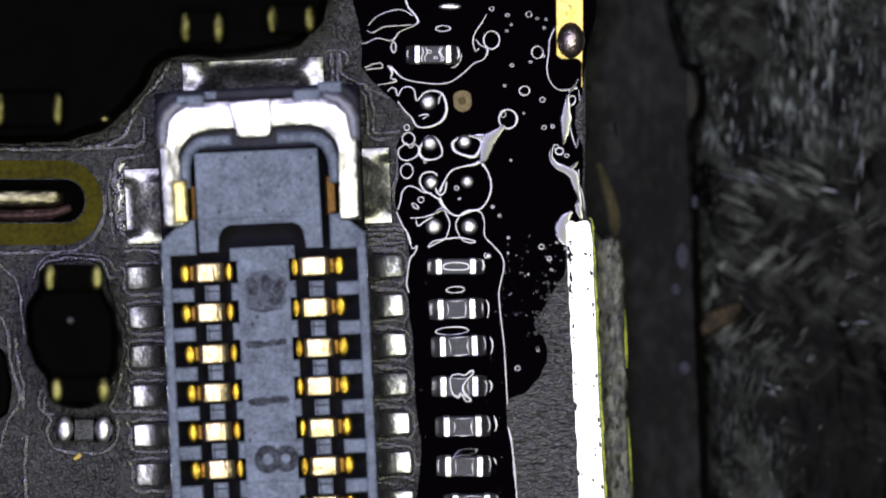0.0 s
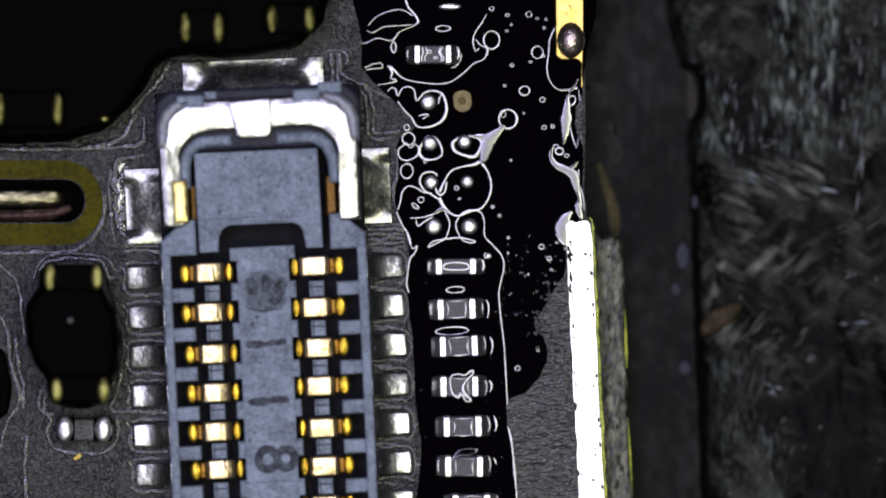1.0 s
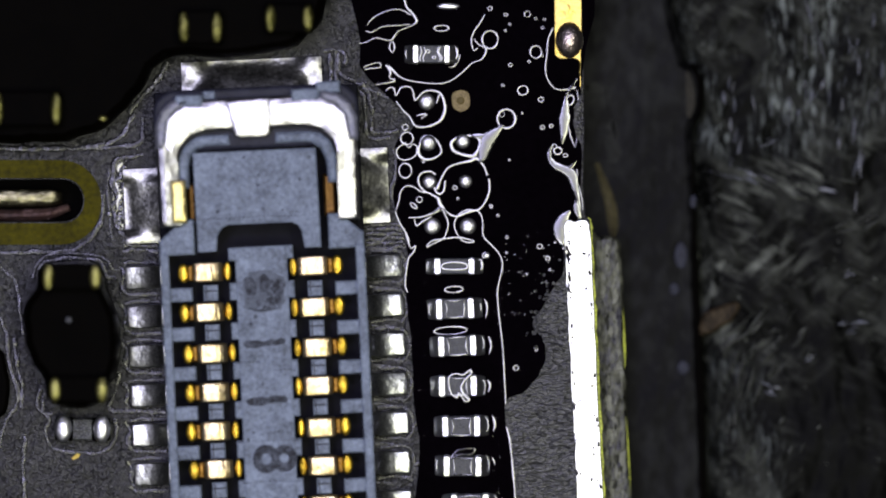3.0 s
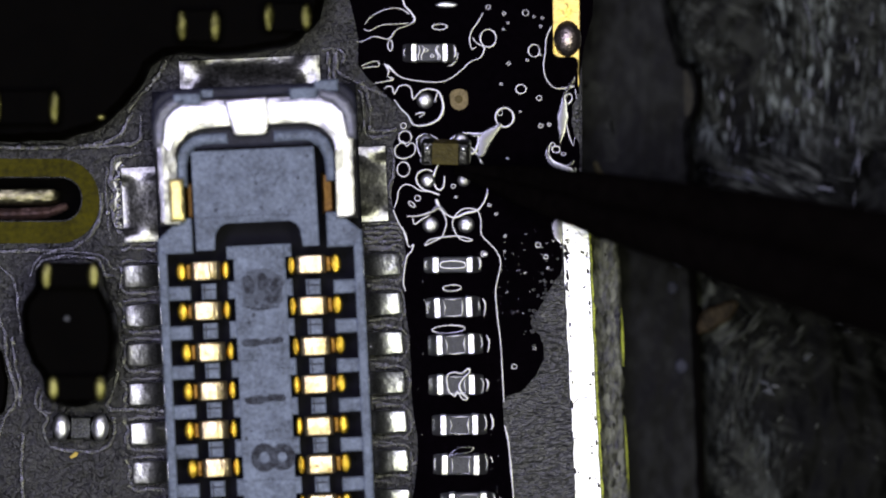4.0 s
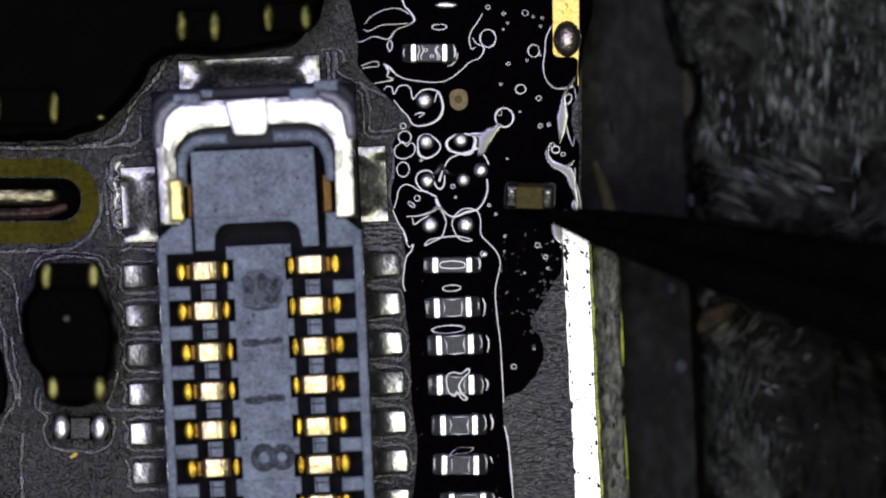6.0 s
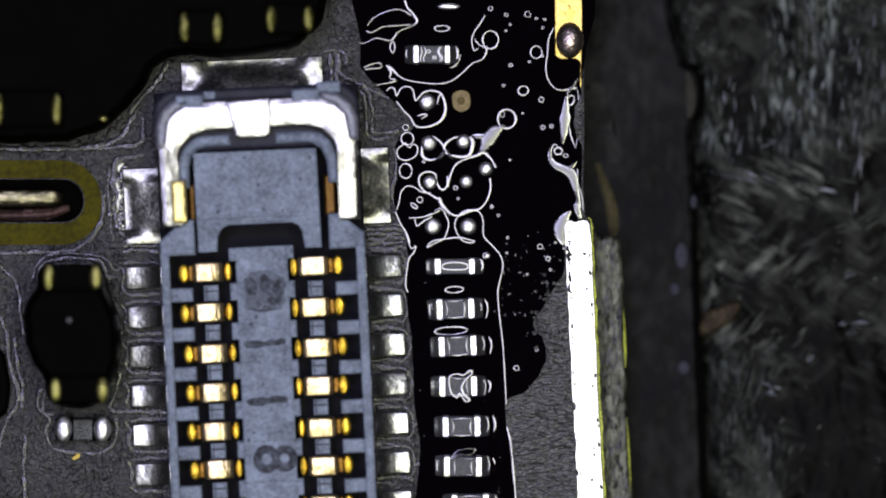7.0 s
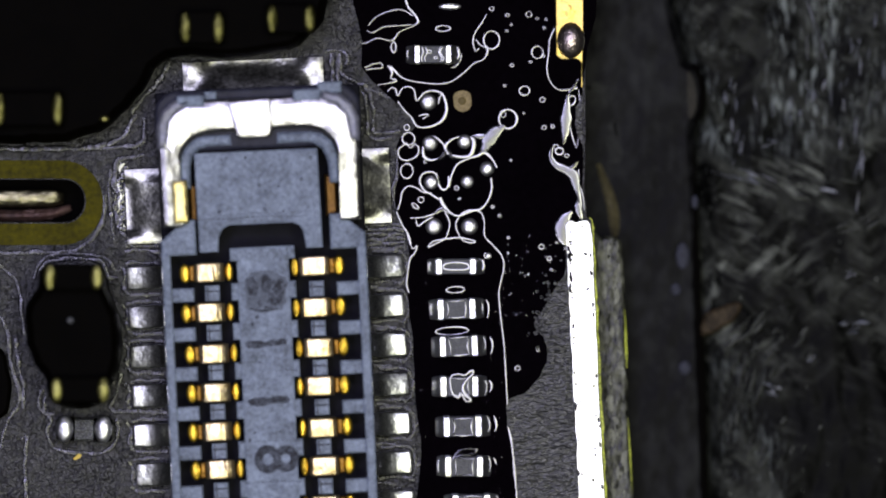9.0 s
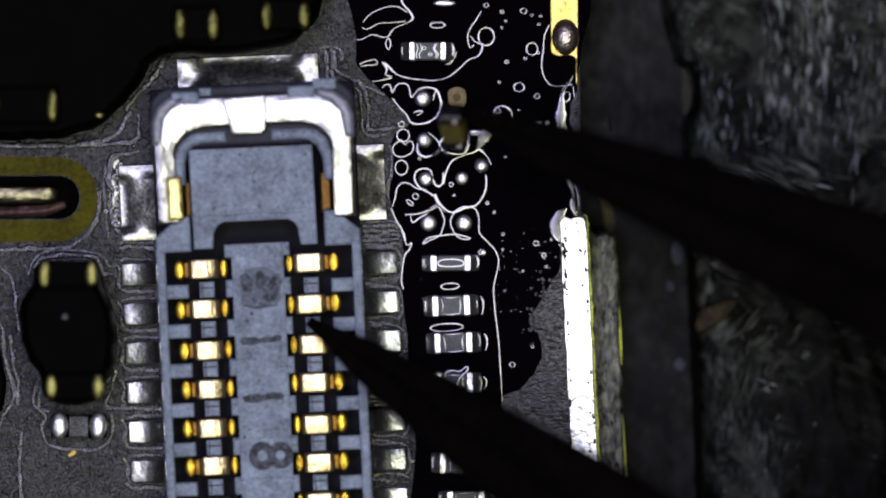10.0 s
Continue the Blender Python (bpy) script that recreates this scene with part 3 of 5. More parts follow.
# pad beside the fiducial
meniscus([(686, 162, 2), (692, 156, 3.6), (700, 158, 3.6), (704, 170, 3.6), (712, 157, 4), (724, 154, 4), (733, 160, 4), (737, 178, 4), (744, 172, 4), (752, 164, 5), (766, 161, 5),
          (782, 166, 6), (789, 182, 7), (790, 198, 8), (782, 214, 8), (766, 223, 6), (748, 226, 5), (736, 222, 5), (728, 208, W), (716, 196, W), (704, 180, 3)])
meniscus([(782, 166, 3), (778, 174, 4), (776, 184, 2)])
meniscus([(741, 206, 2), (750, 203, 5), (758, 204, 3), (748, 211, 3)])
# chain of drops by the edge
ring(899, 211, 16, 17, 5.5)
smear([(893, 222, 6), (884, 231, 12), (874, 240, 19), (864, 250, 22), (860, 258, 12)])
smear([(872, 243, 4), (860, 242, 10), (848, 242, 9), (836, 241, 3)])
ring(891, 203, 4, 5, 2)
ring(928, 161, 9, 8, 4)
ring(951, 93, 10, 11, 3.6)
meniscus([(982, 50, 3), (973, 70, W), (971, 95, W), (968, 120, W), (972, 142, W), (986, 158, W), (1006, 159, 5), (1022, 156, 5)])
smear([(1024, 140, 3), (1014, 156, 6), (1005, 170, 5), (1003, 190, 12), (1001, 212, 18), (1000, 236, 12), (997, 256, 4)])
ring(1012, 178, 6, 9, 4, turn=20)
meniscus([(1008, 205, 4), (1009, 225, 4), (1014, 246, 4), (1021, 262, 3)])
meniscus([(1024, 160, 2), (1027, 190, 3), (1026, 225, 3), (1022, 258, 2)])
part("dry_edge", sheet(off(wobbly([(1019, 195), (1025, 178), (1030, 172), (1031, 248), (1026, 250), (1018, 225)], 2.5, 71, 4)), [], 0.5, FLUX_TOP + 0.4), MASK_BARE, pool)
smear([(975, 276, 3), (983, 291, 7), (998, 300, 9), (1012, 297, 8), (1022, 286, 4)])
ring(990, 268, 7, 6, 4)
smear([(977, 260, 5), (975, 278, 9), (984, 293, 12), (1001, 301, 15), (1014, 310, 18), (1020, 330, 13), (1025, 352, 7), (1030, 376, 3)])
meniscus([(1024, 300, 3), (1026, 325, 3), (1032, 350, 3), (1034, 372, 2)])
ring(984, 260, 4, 4, 2.5)
ring(1003, 276, 4, 3, 2.5)
smear([(1012, 374, 3), (1001, 386, 17), (995, 402, 24), (995, 418, 20), (1000, 434, 4)])
smear([(1024, 352, 3), (1023, 366, 12), (1026, 380, 9), (1030, 388, 2)])
smear([(768, 379, 3), (783, 370, 7), (797, 381, 3)])
# about the solder bumps
ring(723, 246, 11, 11, 3.6)
meniscus([(716, 256, 4), (705, 266, W), (708, 280, W), (722, 284, W), (738, 276, W), (741, 262, W), (734, 256, 3), (726, 262, 3), (720, 254, 3)], True)
ring(720, 303, 11, 13, 3.4)
ring(720, 226, 5, 5, 2.6)
meniscus([(704, 372, 3), (709, 356, W), (712, 340, W), (722, 330, W), (735, 332, W), (748, 340, W), (764, 342, W)])
meniscus([(702, 375, 3), (708, 390, W), (714, 402, W), (724, 418, W), (727, 432, 3)])
meniscus([(726, 386, 3), (748, 385, W), (770, 378, 5), (784, 372, 5), (790, 380, W), (796, 396, W), (792, 414, W), (786, 424, W), (770, 432, W), (758, 438, W), (766, 428, W), (784, 424, 4), (812, 421, 4), (830, 424, W),
          (842, 428, W), (832, 430, W), (818, 424, W), (808, 406, W), (808, 392, W), (818, 378, W), (832, 372, W), (850, 376, W), (857, 392, W), (858, 418, W), (872, 434, W), (886, 450, W), (892, 470, W), (886, 500, W), (883, 520, W),
          (886, 560, W), (892, 610, W), (895, 660, W), (898, 716, 3)])
meniscus([(736, 388, 2), (740, 400, 4), (752, 392, 4), (766, 384, 4)])
ring(735, 365, 7, 3, 3, turn=40)
ring(745, 354, 5, 5, 2.5)
meniscus([(899, 756, 3), (905, 780, 6), (908, 806, W), (911, 838, 6), (913, 862, W), (916, 900, W)])
# foam beside the anchor pad
meniscus([(218, 286, 3), (208, 297, 5), (214, 310, 3), (206, 322, 6), (212, 336, 8), (208, 350, 4), (215, 364, 6), (207, 379, 3), (212, 396, 5), (224, 407, 3)], z=0.3)
meniscus([(224, 279, 3), (215, 290, 6), (221, 301, 3), (217, 316, 4), (221, 330, 2)], z=0.3)
meniscus([(202, 330, 2), (205, 345, 5), (202, 360, 3), (206, 372, 2)], z=0.3)
ring(216, 384, 4, 6, 3.2, 0.3)
# metal streaks added among the foam to stand for its bright glints
for line in ([(220, 290, 3), (212, 297, 8), (214, 308, 3)], [(207, 318, 3), (210, 332, 9), (214, 346, 11), (210, 360, 8), (212, 372, 3)], [(209, 380, 2), (214, 394, 7), (221, 403, 3)]):
    part("solder_splash", swell_mesh(off(line), 0.3, 0.22), PUDDLE, pool, "bright metal streak for the glints of the foam", smooth=True)
part("solder_splash", dome(6, 2.4, 5, 12, 864 - 784, 453 - 441, FLUX_TOP), BUMP, pool, "dull speck of solder", smooth=True)
foam = random.Random(77)
for k in range(44):
    y = foam.uniform(286, 408)
    x, r = 213 + 4 * math.sin(y * 0.07) + foam.gauss(0, 5), foam.choice((2.2, 3, 4, 5.5))
    part("bubble", dome(r, r * foam.uniform(0.12, 0.3), 5, 12, x - 784, y - 441, 0.3), FLUX_EDGE, pool, smooth=True)
for k in range(46):
    x, y = random.uniform(738, 900), random.uniform(436, 880)
    if not 766 < x < 852:
        part("meniscus", dome(0.8 + random.random(), 0.3, 2, 6, x - 784, y - 441, FLUX_TOP), FLUX_EDGE, pool, smooth=True)
# left border of the pool, down the connector's leads
meniscus([(718, 405, 2), (724, 425, 3.6), (730, 440, 3), (738, 436, 4), (734, 448, 4), (726, 458, 4), (722, 480, 3.4), (720, 505, 4), (724, 518, 3)])
for x, y, rx, ry in ((806, 513, 16, 5.5), (800, 586, 29, 7)):
    ring(x, y, rx, ry, 3.6, turn=-3)
random.seed(5)
for x, y, r in ((906, 116, 4), (898, 27, 4), (960, 177, 6), (963, 226, 5), (978, 224, 4), (958, 437, 6), (972, 458, 5), (916, 652, 6), (893, 152, 3), (939, 110, 3), (962, 100, 3),
                (904, 284, 2), (872, 366, 3.5), (884, 382, 3), (900, 421, 3), (899, 448, 2), (935, 486, 2), (862, 453, 7), (936, 26, 7), (870, 16, 5), (951, 33, 3), (966, 35, 3),
                (905, 44, 2.5), (897, 55, 2.5), (963, 50, 3), (808, 333, 5), (813, 352, 2.5), (752, 287, 3), (976, 478, 3), (952, 620, 3), (927, 201, 2), (985, 430, 2), (1000, 440, 2)):
    ring(x, y, r * 0.75, r * 0.7, 2.6 if r > 3 else 1.9)
for k in range(60):
    x, y = random.uniform(890, 1000), random.uniform(410, 560)
    if x + (y - 410) * 0.5 < 1010:
        part("meniscus", dome(1.2 + random.random() * 1.3, 0.35, 2, 6, x - 784, y - 441, FLUX_TOP), FLUX_EDGE, pool, smooth=True)


# ---- lacquer ridges over tracks ----
def tracks(parent):
    rnd = random.Random(77)
    crumbs = bmesh.new()

    def line(pts, w=3.6):
        """A wavering ridge of uneven width, with crumbs of dried flux along it."""
        run = []
        for p in smooth_line([(x, y, 2.6 * w) for x, y in pts], False, 8):
            if not run or math.hypot(p[0] - run[-1][0], p[1] - run[-1][1]) > 8:
                run.append((p[0] + rnd.gauss(0, 1.0), p[1] + rnd.gauss(0, 1.0), p[2] * rnd.uniform(0.45, 1.3)))
                if rnd.random() < 0.28:
                    r = rnd.uniform(1.2, 3.4)
                    dome(r, r * 0.35, 3, 7, p[0] - 784 + rnd.gauss(0, 7), p[1] - 441 + rnd.gauss(0, 7), 0.02, rv=r * rnd.uniform(0.5, 1.6), bm=crumbs)
        if len(run) > 1:
            part("track", swell_mesh(off(run), 0.05, 0.17, 3, 0.45), TRACE, parent, smooth=True)
    for dy in (0, 9, 17, 26, 34, 42):
        line([(650, 398 + dy), (690, 397 + dy), (712, 399 + dy * 0.9), (720, 405 + dy * 0.8)], 3)
    line([(645, 150), (655, 170), (660, 190), (660, 228), (668, 236), (700, 234), (712, 228)])
    line([(640, 160), (648, 180), (650, 232), (662, 246), (700, 244)])
    line([(600, 95), (605, 130), (640, 150), (668, 165), (690, 175)])
    line([(586, 95), (590, 150)], 4)
    line([(596, 92), (598, 150)], 3)
    line([(575, 90), (610, 92), (612, 120)], 3)
    line([(700, 262), (704, 300), (697, 340), (702, 372)], 4)
    line([(232, 200), (250, 175), (275, 150), (290, 130), (300, 105)], 4.5)
    line([(190, 258), (220, 240), (235, 210), (245, 200)], 4)
    line([(150, 262), (200, 262), (240, 258), (255, 240), (256, 205)], 4)
    line([(205, 290), (212, 282), (240, 278), (262, 270)], 4)
    line([(206, 290), (203, 330), (212, 345), (203, 370), (210, 402), (222, 418)], 5)
    line([(215, 300), (224, 322), (217, 350), (222, 372), (214, 395)], 4)
    line([(196, 300), (192, 340), (198, 400), (202, 430)], 3)
    for dy in (0, 8, 16, 25):
        line([(222, 420 + dy), (250, 418 + dy), (282, 420 + dy)], 3)
    line([(186, 345), (184, 385), (165, 420), (130, 444), (60, 448), (0, 450)], 4)
    line([(0, 262), (60, 264), (120, 262), (160, 262), (190, 255)], 5)
    line([(68, 480), (90, 462), (140, 458), (180, 466), (192, 490), (215, 492)], 4)
    line([(60, 490), (82, 455), (140, 450), (190, 458), (200, 478), (218, 478)], 3)
    line([(74, 690), (68, 720), (90, 740), (84, 760), (92, 790), (120, 800), (185, 800), (208, 770), (206, 740)], 3.5)
    line([(80, 700), (78, 730), (98, 735)], 3)
    line([(215, 660), (205, 700), (195, 725), (240, 728), (290, 727)], 3.5)
    line([(0, 560), (14, 590), (18, 640), (34, 690), (30, 720), (12, 750), (0, 800)], 4)
    line([(26, 600), (34, 650), (42, 690), (38, 730)], 4)
    line([(47, 770), (44, 830), (46, 890)], 4)
    line([(0, 470), (30, 500), (40, 560), (44, 600)], 3)
    for k in range(6):
        y = 492 + 69.6 * k
        line([(222 + 3 * k, y - 24), (240 + 3 * k, y - 28), (285 + 3 * k, y - 27)], 3)
        line([(218 + 3 * k, y + 22), (232 + 3 * k, y + 30), (285 + 3 * k, y + 29)], 3)
        line([(212 + 3 * k, y - 22), (222 + 3 * k, y - 8), (218 + 3 * k, y + 12), (226 + 3 * k, y + 26)], 3.5)
        yr = 470 + 69.3 * k
        xr = 655 + 3 * k
        line([(xr, yr + 30), (xr + 40, yr + 28), (xr + 62, yr + 34)], 3)
        line([(xr, yr + 38), (xr + 36, yr + 40)], 2.6)
        line([(xr + 4, yr - 24), (xr + 50, yr - 26), (xr + 64, yr - 10), (xr + 66, yr + 16), (xr + 52, yr + 34)], 3)
        line([(xr + 66, yr + 8), (xr + 76, yr + 2), (xr + 82, yr + 4)], 3)
    part("flux_crumbs", crumbs, TRACE, parent, "crumbs of dried flux", smooth=True)


tracks(board)


# ---- solder bumps on the bare pads ----
def solder_bump(x, y, r, h):
    ob = part("solder_bump", dome(r, h, 6, 16), BUMP, smooth=True)
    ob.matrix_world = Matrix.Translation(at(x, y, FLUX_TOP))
    return tagged(ob, "small shiny solder bump on a bare pad", "solder bump", "solder bumps on empty pads")


for x, y, r in ((758, 181, 15), (761, 254, 14), (822, 251, 13), (763, 323, 13), (827, 322, 12), (768, 401, 15), (831, 401, 15)):
    solder_bump(x, y, r, r * 0.42)
loose_ball = tagged(part("solder_ball", dome(13, 6.5, 6, 16), SOLDER, smooth=True), "loose shiny solder ball brought along with the part", "solder ball")


# ---- chip capacitors ----
def chip(length, width, height, name, label, body_mat=None, group="", end=0.2, term=None, soft=2.6):
    root = new(name)
    root.empty_display_size = 0.0001
    tagged(root, label, "capacitor", group)
    L, Wd = length / 2, width / 2
    e = length * end
    part("body", prism(rounded(-L + e * 0.8, -Wd + 1.5, L - e * 0.8, Wd - 1.5, 2, 2), 1, height - 1.5, 2.0), body_mat or CERAMIC, root)
    for s in (-1, 1):
        u0, u1 = sorted((s * (L - e), s * L))
        part("terminal", prism(rounded(u0, -Wd, u1, Wd, 4, 3), 1, height, soft), term or TIN, root, "tinned end")
    return root


def mounted(ob, L, Wd, h, arcs=1, seed=0):
    """Hollow solder fillets at both ends, with curved films of flux beyond them."""
    rnd = random.Random(seed)
    for s in (-1, 1):
        bm = bmesh.new()
        rows = []
        for j in range(6):
            f = j / 5
            u, top, half = s * (L - 1.5 + 15 * f), 2.2 + (h * 0.86 - 2.2) * (1 - f) ** 2, Wd - 1 + 2 * f - 4 * f * f
            rows.append([bm.verts.new(local(u, v_, z_)) for v_, z_ in ((-half, 0.5), (-half, top * 0.7), (-half * 0.6, top), (half * 0.6, top), (half, top * 0.7), (half, 0.5))])
        for a, b in zip(rows, rows[1:]):
            for q in range(6):
                bm.faces.new((a[q], a[(q + 1) % 6], b[(q + 1) % 6], b[q]))
        bm.faces.new(rows[0])
        bm.faces.new(rows[-1])
        part("solder_fillet", bm, SOLDER, ob, smooth=True)
        for k in range(arcs if s > 0 else rnd.choice((0, 1))):
            o = L + 11 * k - (2 if s < 0 else 0) + rnd.uniform(-1.5, 1.5)
            top, low = -Wd * rnd.uniform(0.5, 1.0), Wd * rnd.uniform(0.4, 1.0)
            wide = (5.2 if k == arcs - 1 and s > 0 else 2.6) * rnd.uniform(0.7, 1.1)
            arc = [(s * (o + 8), top, 1.2), (s * (o + 11.5), top * 0.5, wide), (s * (o + 12.5), 0, wide * 0.8), (s * (o + 11.5), low * 0.5, wide * 0.7), (s * (o + 9), low, 1.2)]
            part("flux_line", ridge_mesh(arc, z=4.0 - 2.2 * k, slope=0.13), FLUX_EDGE, ob)


def place_chips():
    made = []
    for k, (x, y) in enumerate(((808, 547), (812, 613), (813, 684), (819, 755), (821, 825), (834, 893))):
        c = chip(70, 38, 36, "chip_capacitor", "tiny grey chip capacitor soldered upright in wet flux", group="row of chip capacitors")
        mounted(c, 35, 19, 36, 2, 30 + k)
        rnd = random.Random(50 + k)
        j = lambda: rnd.uniform(-1.6, 1.6)
        w = (3.0, 3.2, 2.4, 3.6, 3.2, 3.0)[k]
        film = [(-17 + j(), -15 + j(), w), (0, -14 + j(), w * 0.8), (17 + j(), -15 + j(), w), (15 + j(), 0, w), (16 + j(), 15 + j(), w), (0, 15 + j(), w * 0.9), (-16 + j(), 15 + j(), w), (-15 + j(), 0, w * 0.8)]
        part("flux_line", ridge_mesh(film, True, 34.7, slope=0.123, corner=True), FLUX_EDGE, c)
        c.matrix_world = Matrix.Translation(at(x, y)) @ pose(0, 0, 0, rnd.gauss(0, 0.4), rnd.gauss(0, 0.4), 1 + rnd.gauss(0, 1.0))
        made.append(c)
    slim = chip(74, 30, 34, "chip_capacitor", "tiny grey chip capacitor with a curved film of flux", group="row of chip capacitors", end=0.19)
    part("flux_line", ridge_mesh([(-20, -4, 3), (0, -7, 3), (20, -4, 3), (21, 4, 3), (0, 6, 3), (-20, 4, 3)], True, 32.7), FLUX_EDGE, slim)
    mounted(slim, 37, 15, 34)
    slim.matrix_world = Matrix.Translation(at(807, 472)) @ pose(0, 0, 0, 0, 0, 0.5)
    upper = chip(68, 34, 34, "chip_capacitor", "tiny chip capacitor alone in a ring of flux", end=0.19)
    mounted(upper, 34, 17, 34)
    for u, v, r in ((-6, -5, 3.5), (5, 6, 3)):
        part("flux_line", ridge_mesh([(u + r * math.cos(a), v + r * 0.8 * math.sin(a), 2.2) for a in (0, 1.3, 2.5, 3.8, 5.0)], True, 32.6), FLUX_EDGE, upper)
    for u, bow in ((-19, 2), (-13, 3), (17, -4), (14, -3)):
        part("flux_line", ridge_mesh([(u, -13, 1.5), (u + bow, -4, 2.6), (u - bow * 0.5, 6, 2.4), (u, 13, 1.5)], z=32.8), FLUX_EDGE, upper)
    upper.matrix_world = Matrix.Translation(at(766, 97)) @ pose(0, 0, 0, 0, 0, 0)
    edge = chip(64, 34, 34, "chip_capacitor", "tiny chip capacitor at the upper end of the board", end=0.3)
    part("solder_fillet", dome(6, 3, 4, 14, -46, 0, 1.7, rv=21), SOLDER, edge, smooth=True)
    edge.matrix_world = Matrix.Translation(at(796, -34)) @ pose(0, 0, 0, 0, 0, 90)
    # loose films of flux on two of the chips
    z = 36.5
    burst = ridge_mesh([(-14, -18, 3), (-2, -22, 3), (10, -20, 3), (22, -28, 4), (24, -22, 3), (12, -10, 3), (6, 2, 4), (10, 14, 6), (20, 24, 4), (12, 26, 3), (2, 12, 3), (-2, 20, 3), (-12, 12, 3), (-16, -6, 3)], True, z)
    part("flux_line", burst, FLUX_EDGE, made[2])
    part("flux_line", ridge_mesh([(-20, -14, 3), (-8, -28, 3), (10, -32, 3), (22, -30, 3), (14, -22, 3), (-6, -20, 3)], True, z), FLUX_EDGE, made[4])


place_chips()


def pin_capacitor():
    ob = chip(98, 40, 40, "chip_capacitor", "small two-ended part with shiny rounded solder ends", CERAMIC_STAINED, end=0.34, term=GLUE)
    for s in (-1, 1):
        part("solder_fillet", dome(16, 9, 8, 18, s * 34, -1, 38, rv=25), SOLDER, ob, smooth=True)
    ob.matrix_world = Matrix.Translation(at(150, 760)) @ pose(0, 0, 0, 0, 0, -1)


pin_capacitor()


# ---- sealed parts under black resin ----
def sealed_parts():
    root = thing("resin_blob", 132, 596, 0, 0, "glossless black resin blob over a coil", "resin")
    pts = [(-55, -120), (0, -126), (50, -120), (60, -85), (80, -40), (84, 20), (74, 75), (55, 90), (48, 118), (0, 126), (-38, 112), (-45, 80), (-72, 30), (-82, -20), (-78, -60), (-58, -88)]
    part("resin", prism(wobbly(pts, 3, 20, 3), 0, 170, 14, rise=30), GLUE, root)
    part("gleam", dome(6, 1.5, 3, 8, -2, -30, 170), CERAMIC, root, smooth=True)
    top = thing("resin_sheet", 250, 60, 0, 0, "black resin cover along the upper part of the board", "resin")
    pts = [(-540, -330), (350, -330), (332, -60), (300, 0), (262, 30), (150, 44), (80, 40), (36, 52), (10, 90), (-20, 130), (-60, 165), (-110, 185), (-170, 192), (-250, 194), (-540, 196)]
    part("resin", prism(wobbly(pts, 5, 30, 3), 0, 130, 14, rise=24), GLUE, top)
    part("gleam", dome(9, 4, 5, 12, -61, 152, 130, rv=6), PAD_DARK, top, "dull yellowish gleam", smooth=True)
    side = thing("resin_spot", -8, 676, 0, 0, "dark violet-black resin spot at the side", "resin")
    part("resin", prism(wobbly([(-60, -70), (10, -60), (24, -20), (26, 30), (10, 66), (-60, 80)], 4, 33, 3), 0, 20, 6), GLUE, side)
    for x, y, length, wd, turn, z in ((131, 491, 100, 46, 0, 171), (143, 690, 100, 46, 0, 171), (52, 194, 120, 62, 0, 131), (358, 50, 76, 58, 0, 131), (515, 34, 84, 52, 0, 131)):
        c = chip(length, wd, 42, "sealed_capacitor", "dark chip capacitor with dull yellowish ends in black resin", GLUE, "capacitors in resin", end=0.17, term=GLUE)
        for s in (-1, 1):
            part("gleaming_end", dome(10, 4.5, 6, 16, s * (length / 2 - 9), 0, 42, rv=wd / 2 - 1), PAD_SUNK if y < 200 else PAD_DARK, c, "tarnished yellowish end", smooth=True)
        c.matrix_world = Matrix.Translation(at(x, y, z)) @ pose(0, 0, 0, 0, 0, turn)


sealed_parts()


def slot_pin():
    root = thing("metal_tab", -40, 356, -150, 0, "shiny bent metal tab lying in the board slot", "metal tab")
    bm = bmesh.new()
    n = 10
    for j in range(19):
        u = -200 + 356 * j / 18
        k = min(1.0, max(0.6, (164 - u) / 14))
        for i in range(n):
            a = 2 * math.pi * i / n
            bm.verts.new(local(u, 14.5 * k * math.cos(a) - 3 - u * 0.012, 80 + 3.2 * k * math.sin(a) - (3.5 * math.cos(a) ** 2 if math.cos(a) > 0 else 0)))
    bm.verts.ensure_lookup_table()
    for j in range(18):
        for i in range(n):
            bm.faces.new([bm.verts[q] for q in (j * n + i, j * n + (i + 1) % n, (j + 1) * n + (i + 1) % n, (j + 1) * n + i)])
    for j in (0, 18):
        bm.faces.new([bm.verts[j * n + i] for i in range(n)])
    part("tab", bm, TAB, root, smooth=True)
    part("foot", prism(rect(-230, -60, 215, 60), -60, 40, 3), GLUE, root)
    part("film", swell_mesh([(-200, 24, 16), (0, 26, 18), (120, 25, 18), (168, 12, 10)], 64, 0.35), RUST, root, "red-brown film beside the tab", smooth=True)
    part("foot", prism(rect(-190, -8, 120, 8), 40, 77, 2), GLUE, root)


slot_pin()


def fleck():
    ob = part("fleck", prism([(-8, 3), (2, -6), (8, -4), (5, 2), (-4, 6)], 0, 2.5, 0.8), YELLOW)
    ob.matrix_world = Matrix.Translation(at(137, 809))
    tagged(ob, "tiny yellow fleck on the board", "fleck")
    ob = part("fleck", prism(wobbly([(-34, 26), (-30, -8), (0, -24), (34, -30), (30, -6), (4, 16)], 4, 2, 3), 0, 20, 6), ORANGE)
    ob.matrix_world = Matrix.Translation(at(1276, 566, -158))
    tagged(ob, "rust-brown fleck lying on the bench mat", "fleck")


fleck()


# ---- board-to-board connector ----
ROWS = 9
PITCH = 69.6


